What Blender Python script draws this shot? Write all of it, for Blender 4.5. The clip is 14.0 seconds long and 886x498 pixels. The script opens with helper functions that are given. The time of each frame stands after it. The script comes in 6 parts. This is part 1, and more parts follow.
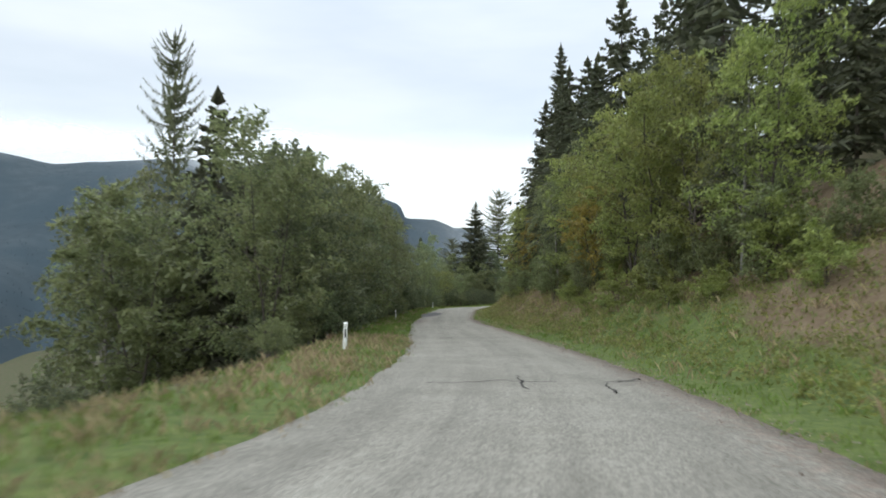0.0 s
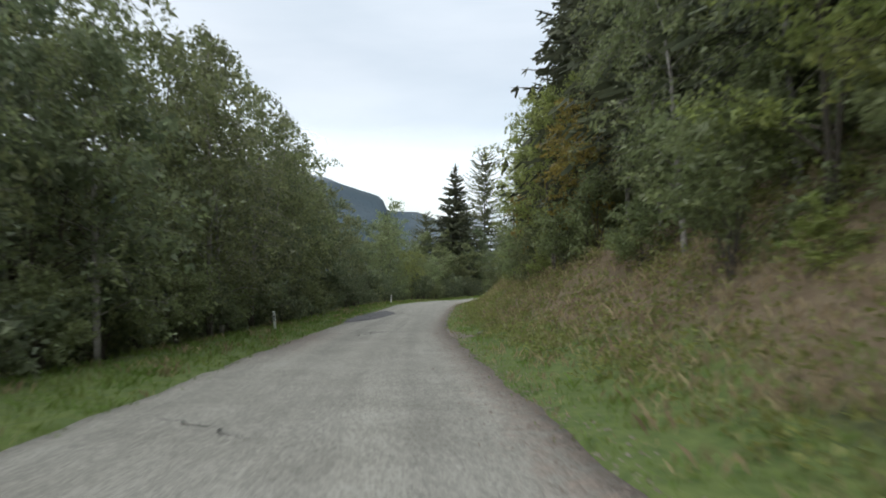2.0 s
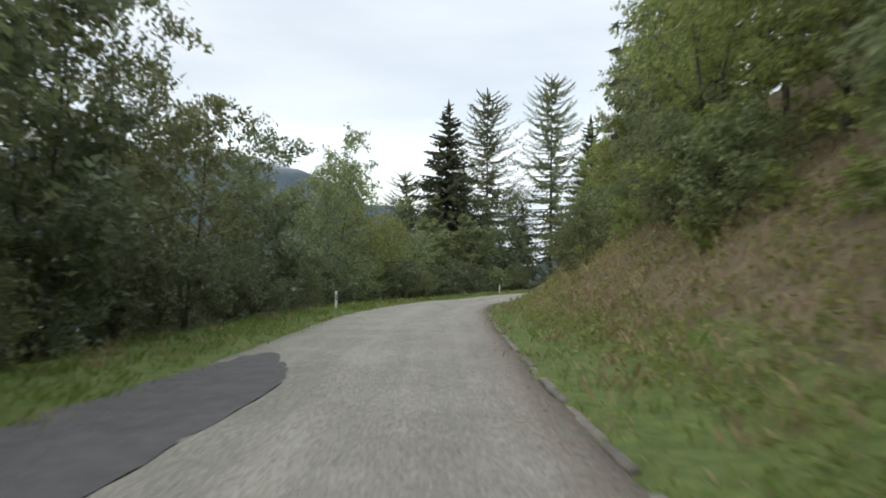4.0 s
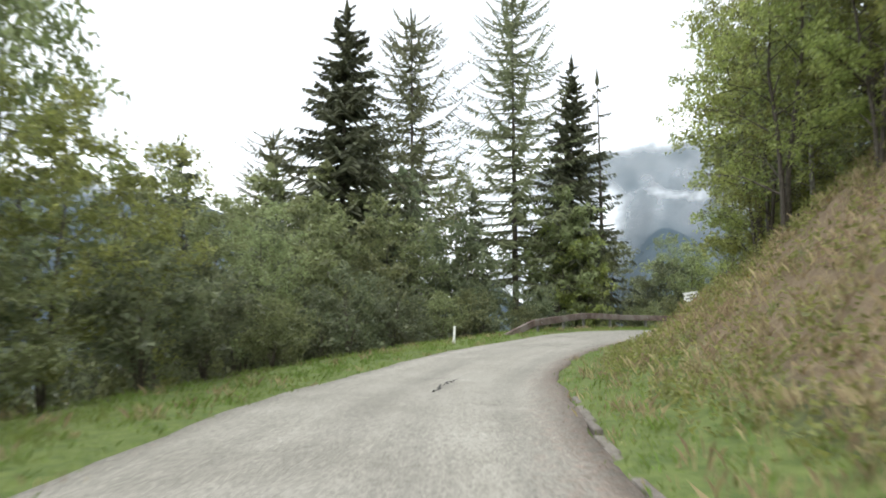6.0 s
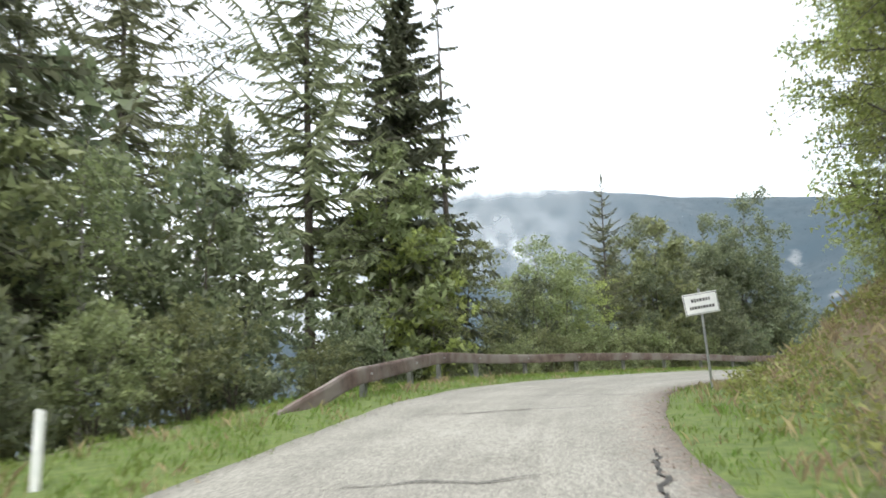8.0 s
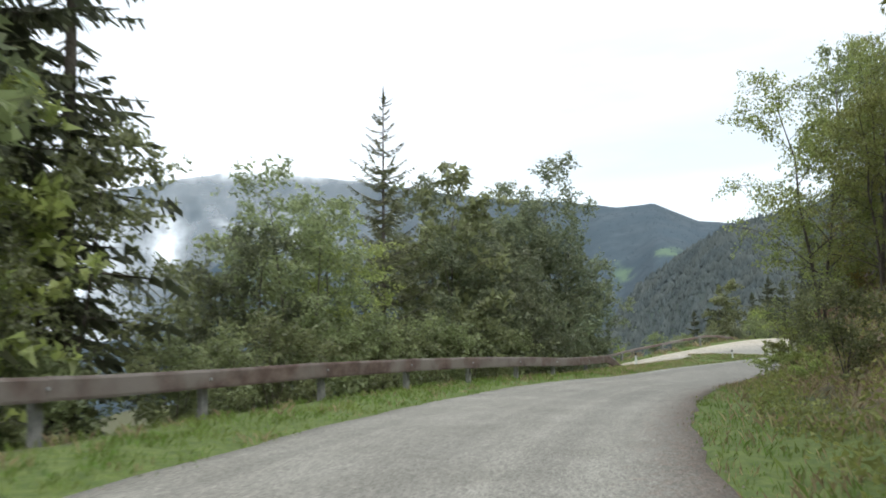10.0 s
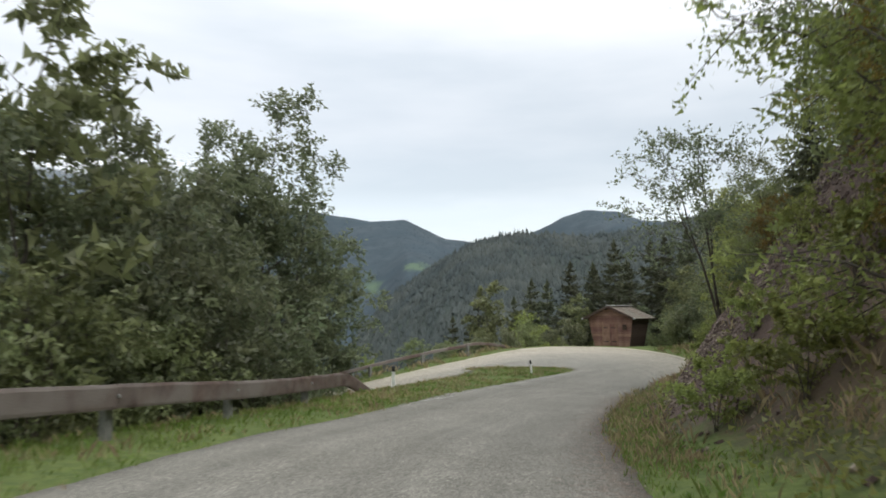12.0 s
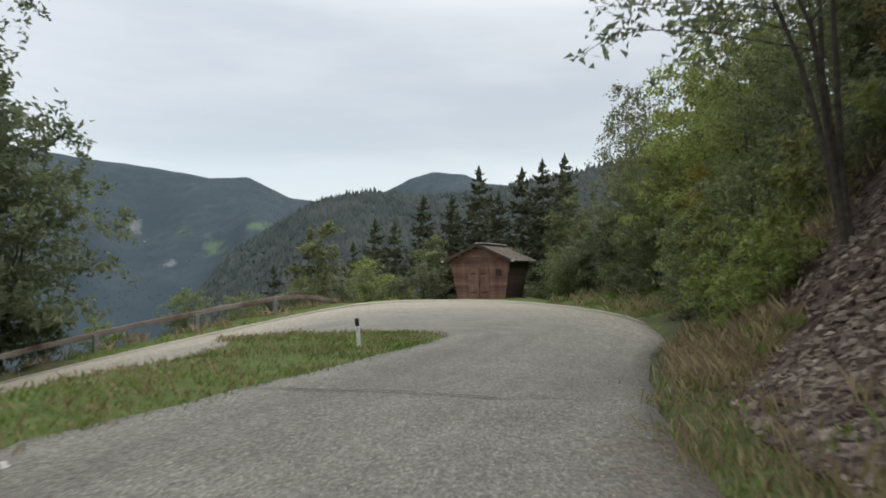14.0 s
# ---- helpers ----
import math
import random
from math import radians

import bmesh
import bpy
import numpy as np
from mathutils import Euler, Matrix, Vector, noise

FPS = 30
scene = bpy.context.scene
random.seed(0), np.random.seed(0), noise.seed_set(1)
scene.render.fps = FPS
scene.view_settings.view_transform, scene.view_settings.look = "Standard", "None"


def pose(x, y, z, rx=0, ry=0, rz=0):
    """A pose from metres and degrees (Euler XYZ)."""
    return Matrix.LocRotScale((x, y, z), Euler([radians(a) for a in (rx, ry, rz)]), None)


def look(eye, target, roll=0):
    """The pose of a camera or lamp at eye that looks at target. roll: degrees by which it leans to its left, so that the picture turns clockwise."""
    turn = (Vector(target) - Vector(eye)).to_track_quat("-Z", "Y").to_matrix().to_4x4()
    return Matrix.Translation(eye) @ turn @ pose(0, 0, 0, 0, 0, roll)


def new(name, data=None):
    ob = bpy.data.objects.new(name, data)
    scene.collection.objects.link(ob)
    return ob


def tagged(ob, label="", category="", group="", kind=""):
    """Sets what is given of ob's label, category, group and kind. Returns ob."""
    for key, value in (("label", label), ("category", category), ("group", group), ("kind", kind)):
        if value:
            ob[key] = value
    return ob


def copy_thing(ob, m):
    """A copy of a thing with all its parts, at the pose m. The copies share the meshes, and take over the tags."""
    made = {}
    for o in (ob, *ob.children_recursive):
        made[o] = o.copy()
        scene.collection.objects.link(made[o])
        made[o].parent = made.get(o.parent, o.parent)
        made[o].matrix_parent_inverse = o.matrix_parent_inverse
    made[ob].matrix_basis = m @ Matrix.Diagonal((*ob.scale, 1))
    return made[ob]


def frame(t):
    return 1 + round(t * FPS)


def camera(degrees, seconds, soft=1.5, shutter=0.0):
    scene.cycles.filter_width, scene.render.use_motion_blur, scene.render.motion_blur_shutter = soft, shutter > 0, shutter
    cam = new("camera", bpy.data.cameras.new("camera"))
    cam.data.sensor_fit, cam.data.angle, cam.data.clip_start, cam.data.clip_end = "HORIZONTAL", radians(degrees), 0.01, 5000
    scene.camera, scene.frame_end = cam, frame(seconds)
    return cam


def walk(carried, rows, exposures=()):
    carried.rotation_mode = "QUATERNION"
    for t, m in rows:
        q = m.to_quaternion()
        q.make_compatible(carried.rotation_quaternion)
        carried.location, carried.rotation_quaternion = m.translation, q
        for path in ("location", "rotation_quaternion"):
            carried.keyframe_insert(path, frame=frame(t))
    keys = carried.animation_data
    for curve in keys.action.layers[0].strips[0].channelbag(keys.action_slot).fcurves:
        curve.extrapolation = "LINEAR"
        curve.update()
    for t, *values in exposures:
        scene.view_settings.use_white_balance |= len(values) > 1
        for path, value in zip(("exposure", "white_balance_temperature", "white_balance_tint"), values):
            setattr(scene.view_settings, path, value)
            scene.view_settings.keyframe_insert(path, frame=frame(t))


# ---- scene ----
cam = camera(64.9, 14.0, soft=1.7, shutter=0.25)
PATH = [
    (0, (0.000, 0.000, 0.000), (-0.000, 2.000, 0.019), 0.4),
    (0.5, (1.306, 7.295, -0.597), (1.320, 9.295, -0.602), -0.1),
    (1, (2.039, 15.404, -1.183), (2.063, 17.404, -1.196), -0.2),
    (1.5, (2.223, 23.685, -1.743), (2.255, 25.684, -1.750), -0.4),
    (2, (2.005, 31.856, -2.283), (2.051, 33.855, -2.284), -0.6),
    (2.5, (1.702, 40.014, -2.839), (1.770, 42.013, -2.842), -0.5),
    (3, (1.535, 48.452, -3.429), (1.629, 50.449, -3.440), -0.3),
    (3.2, (1.505, 51.880, -3.655), (1.605, 53.877, -3.672), -0.3),
    (5.3, (2.871, 88.406, -5.576), (3.068, 90.396, -5.573), -0.7),
    (5.5, (3.264, 91.740, -5.749), (3.506, 93.725, -5.719), -0.9),
    (6, (4.274, 98.981, -6.164), (4.645, 100.944, -6.080), -1.1),
    (6.5, (5.389, 104.980, -6.553), (5.906, 106.908, -6.433), -1.4),
    (7, (6.786, 110.614, -6.918), (7.452, 112.494, -6.768), -1.9),
    (7.5, (8.500, 115.761, -7.259), (9.300, 117.585, -7.077), -2.2),
    (7.7, (9.270, 117.600, -7.385), (10.118, 119.400, -7.191), -2.3),
    (9.8, (20.077, 131.758, -7.800), (21.462, 133.192, -7.639), -1.6),
    (10, (21.373, 132.810, -7.928), (22.799, 134.204, -7.771), -1.4),
    (10.5, (24.800, 135.292, -8.229), (26.334, 136.567, -8.074), -0.7),
    (11, (28.430, 137.547, -8.506), (30.071, 138.678, -8.343), -0.2),
    (11.5, (32.081, 139.536, -8.775), (33.818, 140.513, -8.597), -0.1),
    (12, (35.729, 141.269, -9.048), (37.545, 142.085, -8.869), -0.5),
    (12.5, (39.567, 142.680, -9.325), (41.447, 143.344, -9.169), -1.0),
    (13, (43.478, 143.770, -9.549), (45.397, 144.319, -9.448), -1.4),
    (13.5, (47.127, 144.740, -9.880), (49.072, 145.203, -9.816), -1.3),
    (14, (50.354, 145.421, -10.162), (52.312, 145.828, -10.098), -0.7),
]
# seconds, stops, kelvin, tint
EXPOSURES = [
    (0, 0.03, 6150, 8), (1.0, 0.04, 6150, 8), (2.0, -0.08, 6150, 8), (3.2, -0.08, 6200, 8), (5.3, 0.4, 6420, 10), (6.5, 0.88, 6420, 10), (7.7, 1.0, 6400, 10),
    (9.8, 0.47, 6250, 9), (11, 0.37, 6400, 9.5), (12, 0.05, 6500, 10), (12.5, -0.13, 6500, 10), (13, -0.2, 6500, 10), (14, -0.18, 6500, 10)]
walk(cam, [(t, look(eye, target, roll)) for t, eye, target, roll in PATH], EXPOSURES)


# ---------------------------------------------------------------- light
def sky_world():
    world = bpy.data.worlds.new("overcast_sky")
    scene.world = world
    world.use_nodes = True
    nt = world.node_tree
    nt.nodes.clear()
    out = nt.nodes.new("ShaderNodeOutputWorld")
    sky = nt.nodes.new("ShaderNodeTexSky")
    sky.sky_type, sky.sun_disc = "NISHITA", False
    sky.sun_elevation, sky.sun_rotation = radians(47), radians(210)
    clear = nt.nodes.new("ShaderNodeBackground")
    clear.inputs[1].default_value = 0.05
    nt.links.new(sky.outputs[0], clear.inputs[0])
    coord = nt.nodes.new("ShaderNodeTexCoord")
    squash = nt.nodes.new("ShaderNodeMapping")
    squash.inputs["Scale"].default_value = (1.0, 1.0, 4.5)
    nt.links.new(coord.outputs["Generated"], squash.inputs[0])
    puffs = nt.nodes.new("ShaderNodeTexNoise")
    puffs.inputs["Scale"].default_value, puffs.inputs["Detail"].default_value, puffs.inputs["Roughness"].default_value = 1.5, 5, 0.5
    nt.links.new(squash.outputs[0], puffs.inputs["Vector"])
    tone = nt.nodes.new("ShaderNodeValToRGB")
    tone.color_ramp.elements[0].position, tone.color_ramp.elements[0].color = 0.34, (0.7, 0.732, 0.738, 1)
    tone.color_ramp.elements[1].position, tone.color_ramp.elements[1].color = 0.66, (1.0, 0.99, 0.965, 1)
    nt.links.new(puffs.outputs[0], tone.inputs[0])
    cloud = nt.nodes.new("ShaderNodeBackground")
    # an overcast sky is brightest overhead
    parts = nt.nodes.new("ShaderNodeSeparateXYZ")
    nt.links.new(coord.outputs["Generated"], parts.inputs[0])
    up = nt.nodes.new("ShaderNodeMath")
    up.operation, up.use_clamp = "MAXIMUM", True
    up.inputs[1].default_value = 0.0
    nt.links.new(parts.outputs["Z"], up.inputs[0])
    curve = nt.nodes.new("ShaderNodeMath")
    curve.operation = "POWER"
    curve.inputs[1].default_value = 2.5
    nt.links.new(up.outputs[0], curve.inputs[0])
    gain = nt.nodes.new("ShaderNodeMath")
    gain.operation = "MULTIPLY_ADD"
    gain.inputs[1].default_value, gain.inputs[2].default_value = 2.0 * SKY, SKY
    nt.links.new(curve.outputs[0], gain.inputs[0])
    # a brighter gap under the cloud's edge, low down
    low = nt.nodes.new("ShaderNodeValToRGB")
    low.color_ramp.elements[0].position, low.color_ramp.elements[0].color = 0.0, (1.0, 1.0, 1.0, 1)
    low.color_ramp.elements[1].position, low.color_ramp.elements[1].color = 1.0, (0.96, 0.96, 0.96, 1)
    for where, value in ((0.14, 1.04), (0.175, 0.86), (0.25, 0.84), (0.36, 0.93)):
        low.color_ramp.elements.new(where).color = (value, value, value, 1)
    nt.links.new(up.outputs[0], low.inputs[0])
    veil = nt.nodes.new("ShaderNodeMath")
    veil.operation = "MULTIPLY"
    nt.links.new(low.outputs[0], veil.inputs[0])
    nt.links.new(gain.outputs[0], veil.inputs[1])
    nt.links.new(veil.outputs[0], cloud.inputs[1])
    nt.links.new(tone.outputs[0], cloud.inputs[0])
    both = nt.nodes.new("ShaderNodeAddShader")
    nt.links.new(clear.outputs[0], both.inputs[0])
    nt.links.new(cloud.outputs[0], both.inputs[1])
    nt.links.new(both.outputs[0], out.inputs[0])


SKY = 0.9
sky_world()
sun = bpy.data.lights.new("sun", "SUN")
sun.energy, sun.angle, sun.color = 1.0, radians(25), (1.0, 0.97, 0.92)
sun_ob = new("sun", sun)
sun_ob.matrix_world = look((0, 0, 48), (22, 38, 0))


# ---------------------------------------------------------------- materials
def material(name, colors, scale=4.0, rough=0.85, detail=6, bump=0.0, bump_scale=30.0, metal=0.0, spread=0.0, island=0.0,
             translucent=0.0, second=None, second_scale=0.4, zone=None, spec=0.3, tight=0.2):
    """Two to four colours over noise; a wide second noise mixes towards another colour; spread and island vary the value by piece."""
    m = bpy.data.materials.new(name)
    m.use_nodes = True
    nt = m.node_tree
    nt.nodes.clear()
    out, p = nt.nodes.new("ShaderNodeOutputMaterial"), nt.nodes.new("ShaderNodeBsdfPrincipled")
    p.inputs["Roughness"].default_value, p.inputs["Metallic"].default_value = rough, metal
    p.inputs["Specular IOR Level"].default_value = spec
    coord = nt.nodes.new("ShaderNodeTexCoord")
    n = nt.nodes.new("ShaderNodeTexNoise")
    n.inputs["Scale"].default_value, n.inputs["Detail"].default_value, n.inputs["Roughness"].default_value = scale, detail, 0.6
    nt.links.new(coord.outputs["Object"], n.inputs["Vector"])
    ramp = nt.nodes.new("ShaderNodeValToRGB")
    ramp.color_ramp.elements[0].position, ramp.color_ramp.elements[1].position = 0.5 - tight, 0.5 + tight
    ramp.color_ramp.elements[0].color, ramp.color_ramp.elements[1].color = (*colors[0], 1), (*colors[-1], 1)
    for k, c in enumerate(colors[1:-1]):
        ramp.color_ramp.elements.new(0.5 - tight + 2 * tight * (k + 1) / (len(colors) - 1)).color = (*c, 1)
    nt.links.new(n.outputs[0], ramp.inputs[0])
    col = ramp.outputs[0]
    if second:
        n2 = nt.nodes.new("ShaderNodeTexNoise")
        n2.inputs["Scale"].default_value, n2.inputs["Detail"].default_value = second_scale, 4
        nt.links.new(coord.outputs["Object"], n2.inputs["Vector"])
        r2 = nt.nodes.new("ShaderNodeValToRGB")
        r2.color_ramp.elements[0].position, r2.color_ramp.elements[1].position = 0.42, 0.62
        nt.links.new(n2.outputs[0], r2.inputs[0])
        mix = nt.nodes.new("ShaderNodeMix")
        mix.data_type = "RGBA"
        nt.links.new(r2.outputs[0], mix.inputs["Factor"])
        nt.links.new(col, mix.inputs["A"])
        mix.inputs["B"].default_value = (*second, 1)
        col = mix.outputs["Result"]
    if zone:
        for layer, tint in zone:
            at = nt.nodes.new("ShaderNodeAttribute")
            at.attribute_name = layer
            speck = nt.nodes.new("ShaderNodeMath")
            speck.operation = "MULTIPLY_ADD"
            nt.links.new(n.outputs[0], speck.inputs[0])
            speck.inputs[1].default_value, speck.inputs[2].default_value = 1.2, -0.6
            total = nt.nodes.new("ShaderNodeMath")
            total.operation, total.use_clamp = "ADD", True
            nt.links.new(at.outputs["Fac"], total.inputs[0])
            nt.links.new(speck.outputs[0], total.inputs[1])
            sharp = nt.nodes.new("ShaderNodeMapRange")
            sharp.inputs["From Min"].default_value, sharp.inputs["From Max"].default_value = 0.3, 0.7
            nt.links.new(total.outputs[0], sharp.inputs[0])
            hue = nt.nodes.new("ShaderNodeValToRGB")
            hue.color_ramp.elements[0].color, hue.color_ramp.elements[1].color = (*tint[0], 1), (*tint[1], 1)
            hue.color_ramp.elements[0].position, hue.color_ramp.elements[1].position = 0.35, 0.65
            nt.links.new(n.outputs[0], hue.inputs[0])
            mix = nt.nodes.new("ShaderNodeMix")
            mix.data_type = "RGBA"
            nt.links.new(sharp.outputs[0], mix.inputs["Factor"])
            nt.links.new(col, mix.inputs["A"])
            nt.links.new(hue.outputs[0], mix.inputs["B"])
            col = mix.outputs["Result"]
    if spread or island:
        hsv = nt.nodes.new("ShaderNodeHueSaturation")
        value = None
        for amount, node, socket in ((spread, "ShaderNodeObjectInfo", "Random"), (island, "ShaderNodeNewGeometry", "Random Per Island")):
            if not amount:
                continue
            src = nt.nodes.new(node)
            mr = nt.nodes.new("ShaderNodeMapRange")
            mr.inputs["To Min"].default_value, mr.inputs["To Max"].default_value = 1 - amount, 1 + amount
            nt.links.new(src.outputs[socket], mr.inputs[0])
            if value:
                mul = nt.nodes.new("ShaderNodeMath")
                mul.operation = "MULTIPLY"
                nt.links.new(value, mul.inputs[0])
                nt.links.new(mr.outputs[0], mul.inputs[1])
                value = mul.outputs[0]
            else:
                value = mr.outputs[0]
                turn = nt.nodes.new("ShaderNodeMapRange")
                turn.inputs["To Min"].default_value, turn.inputs["To Max"].default_value = 0.5 - amount * 0.06, 0.5 + amount * 0.06
                nt.links.new(src.outputs[socket], turn.inputs[0])
                nt.links.new(turn.outputs[0], hsv.inputs["Hue"])
        nt.links.new(value, hsv.inputs["Value"])
        nt.links.new(col, hsv.inputs["Color"])
        col = hsv.outputs[0]
    nt.links.new(col, p.inputs["Base Color"])
    if bump:
        nb = nt.nodes.new("ShaderNodeTexNoise")
        nb.inputs["Scale"].default_value, nb.inputs["Detail"].default_value = bump_scale, 5
        nt.links.new(coord.outputs["Object"], nb.inputs["Vector"])
        b = nt.nodes.new("ShaderNodeBump")
        b.inputs["Strength"].default_value, b.inputs["Distance"].default_value = bump, 0.03
        nt.links.new(nb.outputs[0], b.inputs["Height"])
        nt.links.new(b.outputs[0], p.inputs["Normal"])
    shader = p.outputs[0]
    if translucent:
        tr = nt.nodes.new("ShaderNodeBsdfTranslucent")
        nt.links.new(col, tr.inputs[0])
        ms = nt.nodes.new("ShaderNodeMixShader")
        ms.inputs[0].default_value = translucent
        nt.links.new(shader, ms.inputs[1])
        nt.links.new(tr.outputs[0], ms.inputs[2])
        shader = ms.outputs[0]
    nt.links.new(shader, out.inputs[0])
    return m


def asphalt():
    """Worn asphalt: stones of the top layer, tyre tracks along the road, wide stains, dirt towards the edges and dust in the bend."""
    m = bpy.data.materials.new("old_asphalt")
    m.use_nodes = True
    nt = m.node_tree
    p = nt.nodes["Principled BSDF"]
    p.inputs["Roughness"].default_value, p.inputs["Specular IOR Level"].default_value = 0.9, 0.25
    coord = nt.nodes.new("ShaderNodeTexCoord").outputs["Object"]
    run = nt.nodes.new("ShaderNodeAttribute")
    run.attribute_name = "run"

    def noise_of(vector, scale, detail=4):
        n = nt.nodes.new("ShaderNodeTexNoise")
        n.inputs["Scale"].default_value, n.inputs["Detail"].default_value, n.inputs["Roughness"].default_value = scale, detail, 0.6
        nt.links.new(vector, n.inputs["Vector"])
        return n.outputs[0]

    def stretched(vector, k):
        v = nt.nodes.new("ShaderNodeMapping")
        v.inputs["Scale"].default_value = k
        nt.links.new(vector, v.inputs[0])
        return v.outputs[0]

    def ranged(value, a, b, lo, hi):
        r = nt.nodes.new("ShaderNodeMapRange")
        for socket, number in zip(("From Min", "From Max", "To Min", "To Max"), (a, b, lo, hi)):
            r.inputs[socket].default_value = number
        nt.links.new(value, r.inputs[0])
        return r.outputs[0]

    def math_of(kind, a, b):
        n = nt.nodes.new("ShaderNodeMath")
        n.operation = kind
        nt.links.new(a, n.inputs[0])
        nt.links.new(b, n.inputs[1])
        return n.outputs[0]

    def mixed(factor, a, b):
        n = nt.nodes.new("ShaderNodeMix")
        n.data_type = "RGBA"
        nt.links.new(factor, n.inputs["Factor"])
        nt.links.new(a, n.inputs["A"])
        nt.links.new(b, n.inputs["B"])
        return n.outputs["Result"]

    def ramp_of(value, colors, lo, hi):
        r = nt.nodes.new("ShaderNodeValToRGB")
        r.color_ramp.elements[0].position, r.color_ramp.elements[1].position = lo, hi
        r.color_ramp.elements[0].color, r.color_ramp.elements[1].color = (*colors[0], 1), (*colors[1], 1)
        nt.links.new(value, r.inputs[0])
        return r.outputs[0]

    cells = nt.nodes.new("ShaderNodeTexVoronoi")
    cells.inputs["Scale"].default_value = 42
    nt.links.new(coord, cells.inputs["Vector"])
    tone = nt.nodes.new("ShaderNodeSeparateColor")
    nt.links.new(cells.outputs["Color"], tone.inputs[0])
    grain = noise_of(coord, 95, 3)
    stain = noise_of(coord, 0.7, 6)
    track = noise_of(stretched(run.outputs["Vector"], (1.5, 0.035, 1.0)), 1.0, 3)
    fleck = noise_of(coord, 7.0, 5)
    col = ramp_of(stain, ((0.196, 0.187, 0.16), (0.243, 0.233, 0.202)), 0.34, 0.66)
    for layer, tints in (("dust", ((0.32, 0.29, 0.235), (0.41, 0.375, 0.305))), ("edge", ((0.108, 0.092, 0.079), (0.212, 0.172, 0.142)))):
        at = nt.nodes.new("ShaderNodeAttribute")
        at.attribute_name = layer
        spread = math_of("ADD", at.outputs["Fac"], ranged(fleck, 0.25, 0.75, -0.35, 0.35))
        col = mixed(ranged(spread, 0.3, 0.75, 0.0, 1.0), col, ramp_of(fleck, tints, 0.35, 0.65))
    value = math_of("MULTIPLY", ranged(tone.outputs[0], 0, 1, 0.62, 1.38), ranged(grain, 0.3, 0.7, 0.8, 1.2))
    value = math_of("MULTIPLY", value, ranged(track, 0.32, 0.68, 0.86, 1.12))
    other = nt.nodes.new("ShaderNodeAttribute")
    other.attribute_name = "coarse"
    value = math_of("MULTIPLY", value, ranged(other.outputs["Fac"], 0, 1, 1.0, 0.84))
    big = nt.nodes.new("ShaderNodeTexVoronoi")
    big.inputs["Scale"].default_value = 50
    nt.links.new(coord, big.inputs["Vector"])
    big_tone = nt.nodes.new("ShaderNodeSeparateColor")
    nt.links.new(big.outputs["Color"], big_tone.inputs[0])
    speck = math_of("MULTIPLY", ranged(big_tone.outputs[0], 0.55, 1, -0.12, 0.42), other.outputs["Fac"])
    one = nt.nodes.new("ShaderNodeMath")
    one.operation = "ADD"
    one.inputs[1].default_value = 1.0
    nt.links.new(speck, one.inputs[0])
    value = math_of("MULTIPLY", value, one.outputs[0])
    shade = nt.nodes.new("ShaderNodeHueSaturation")
    nt.links.new(value, shade.inputs["Value"])
    nt.links.new(col, shade.inputs["Color"])
    nt.links.new(shade.outputs[0], p.inputs["Base Color"])
    b = nt.nodes.new("ShaderNodeBump")
    b.inputs["Strength"].default_value, b.inputs["Distance"].default_value = 0.5, 0.008
    nt.links.new(cells.outputs["Distance"], b.inputs["Height"])
    nt.links.new(b.outputs[0], p.inputs["Normal"])
    return m


ASPHALT = asphalt()
GROUND = material("forest_ground", [(0.05, 0.042, 0.028), (0.08, 0.072, 0.04), (0.12, 0.105, 0.06)], 5.0, 0.95, 10, 1.0, 9,
                  second=(0.05, 0.065, 0.02), second_scale=0.35,
                  zone=[("bank", ((0.112, 0.079, 0.05), (0.172, 0.135, 0.082))), ("grass", ((0.058, 0.088, 0.022), (0.115, 0.145, 0.04))),
                        ("scree", ((0.045, 0.03, 0.024), (0.09, 0.061, 0.048)))])
BARK = material("grey_brown_bark", [(0.05, 0.042, 0.033), (0.13, 0.115, 0.095)], 9, 0.95, 6, 0.6, 25)
BIRCH_BARK = material("pale_birch_bark", [(0.08, 0.072, 0.062), (0.24, 0.225, 0.2), (0.36, 0.34, 0.31)], 5, 0.8, 6, 0.3, 20)
LEAF = [material("leaf_" + n, c, 0.8, 0.44, 3, spread=s, island=0.35, translucent=0.58, spec=0.5) for n, c, s in (
    ("mid", [(0.155, 0.186, 0.082), (0.242, 0.265, 0.123)], 0.25),
    ("dark", [(0.116, 0.144, 0.078), (0.196, 0.218, 0.12)], 0.25),
    ("light", [(0.21, 0.258, 0.076), (0.325, 0.345, 0.112)], 0.25),
    ("yellow", [(0.2, 0.165, 0.04), (0.3, 0.215, 0.06)], 0.3))]
SALLOW = material("sallow_leaves", [(0.17, 0.19, 0.11), (0.25, 0.26, 0.16)], 0.8, 0.6, 3, spread=0.25, island=0.3, translucent=0.45)
NEEDLE = material("spruce_needles", [(0.066, 0.078, 0.046), (0.12, 0.128, 0.072)], 1.2, 0.6, 3, spread=0.25, island=0.35, translucent=0.25)
LARCH = material("larch_needles", [(0.115, 0.135, 0.068), (0.18, 0.19, 0.1)], 1.2, 0.6, 3, spread=0.2, island=0.3, translucent=0.25)
GRASS = material("verge_grass", [(0.1, 0.165, 0.03), (0.15, 0.212, 0.046), (0.205, 0.24, 0.07)], 0.5, 0.7, 3, island=0.3, translucent=0.3)
DRY = material("dry_grass", [(0.22, 0.185, 0.092), (0.31, 0.248, 0.145), (0.365, 0.275, 0.178)], 0.5, 0.8, 3, island=0.35, translucent=0.25)
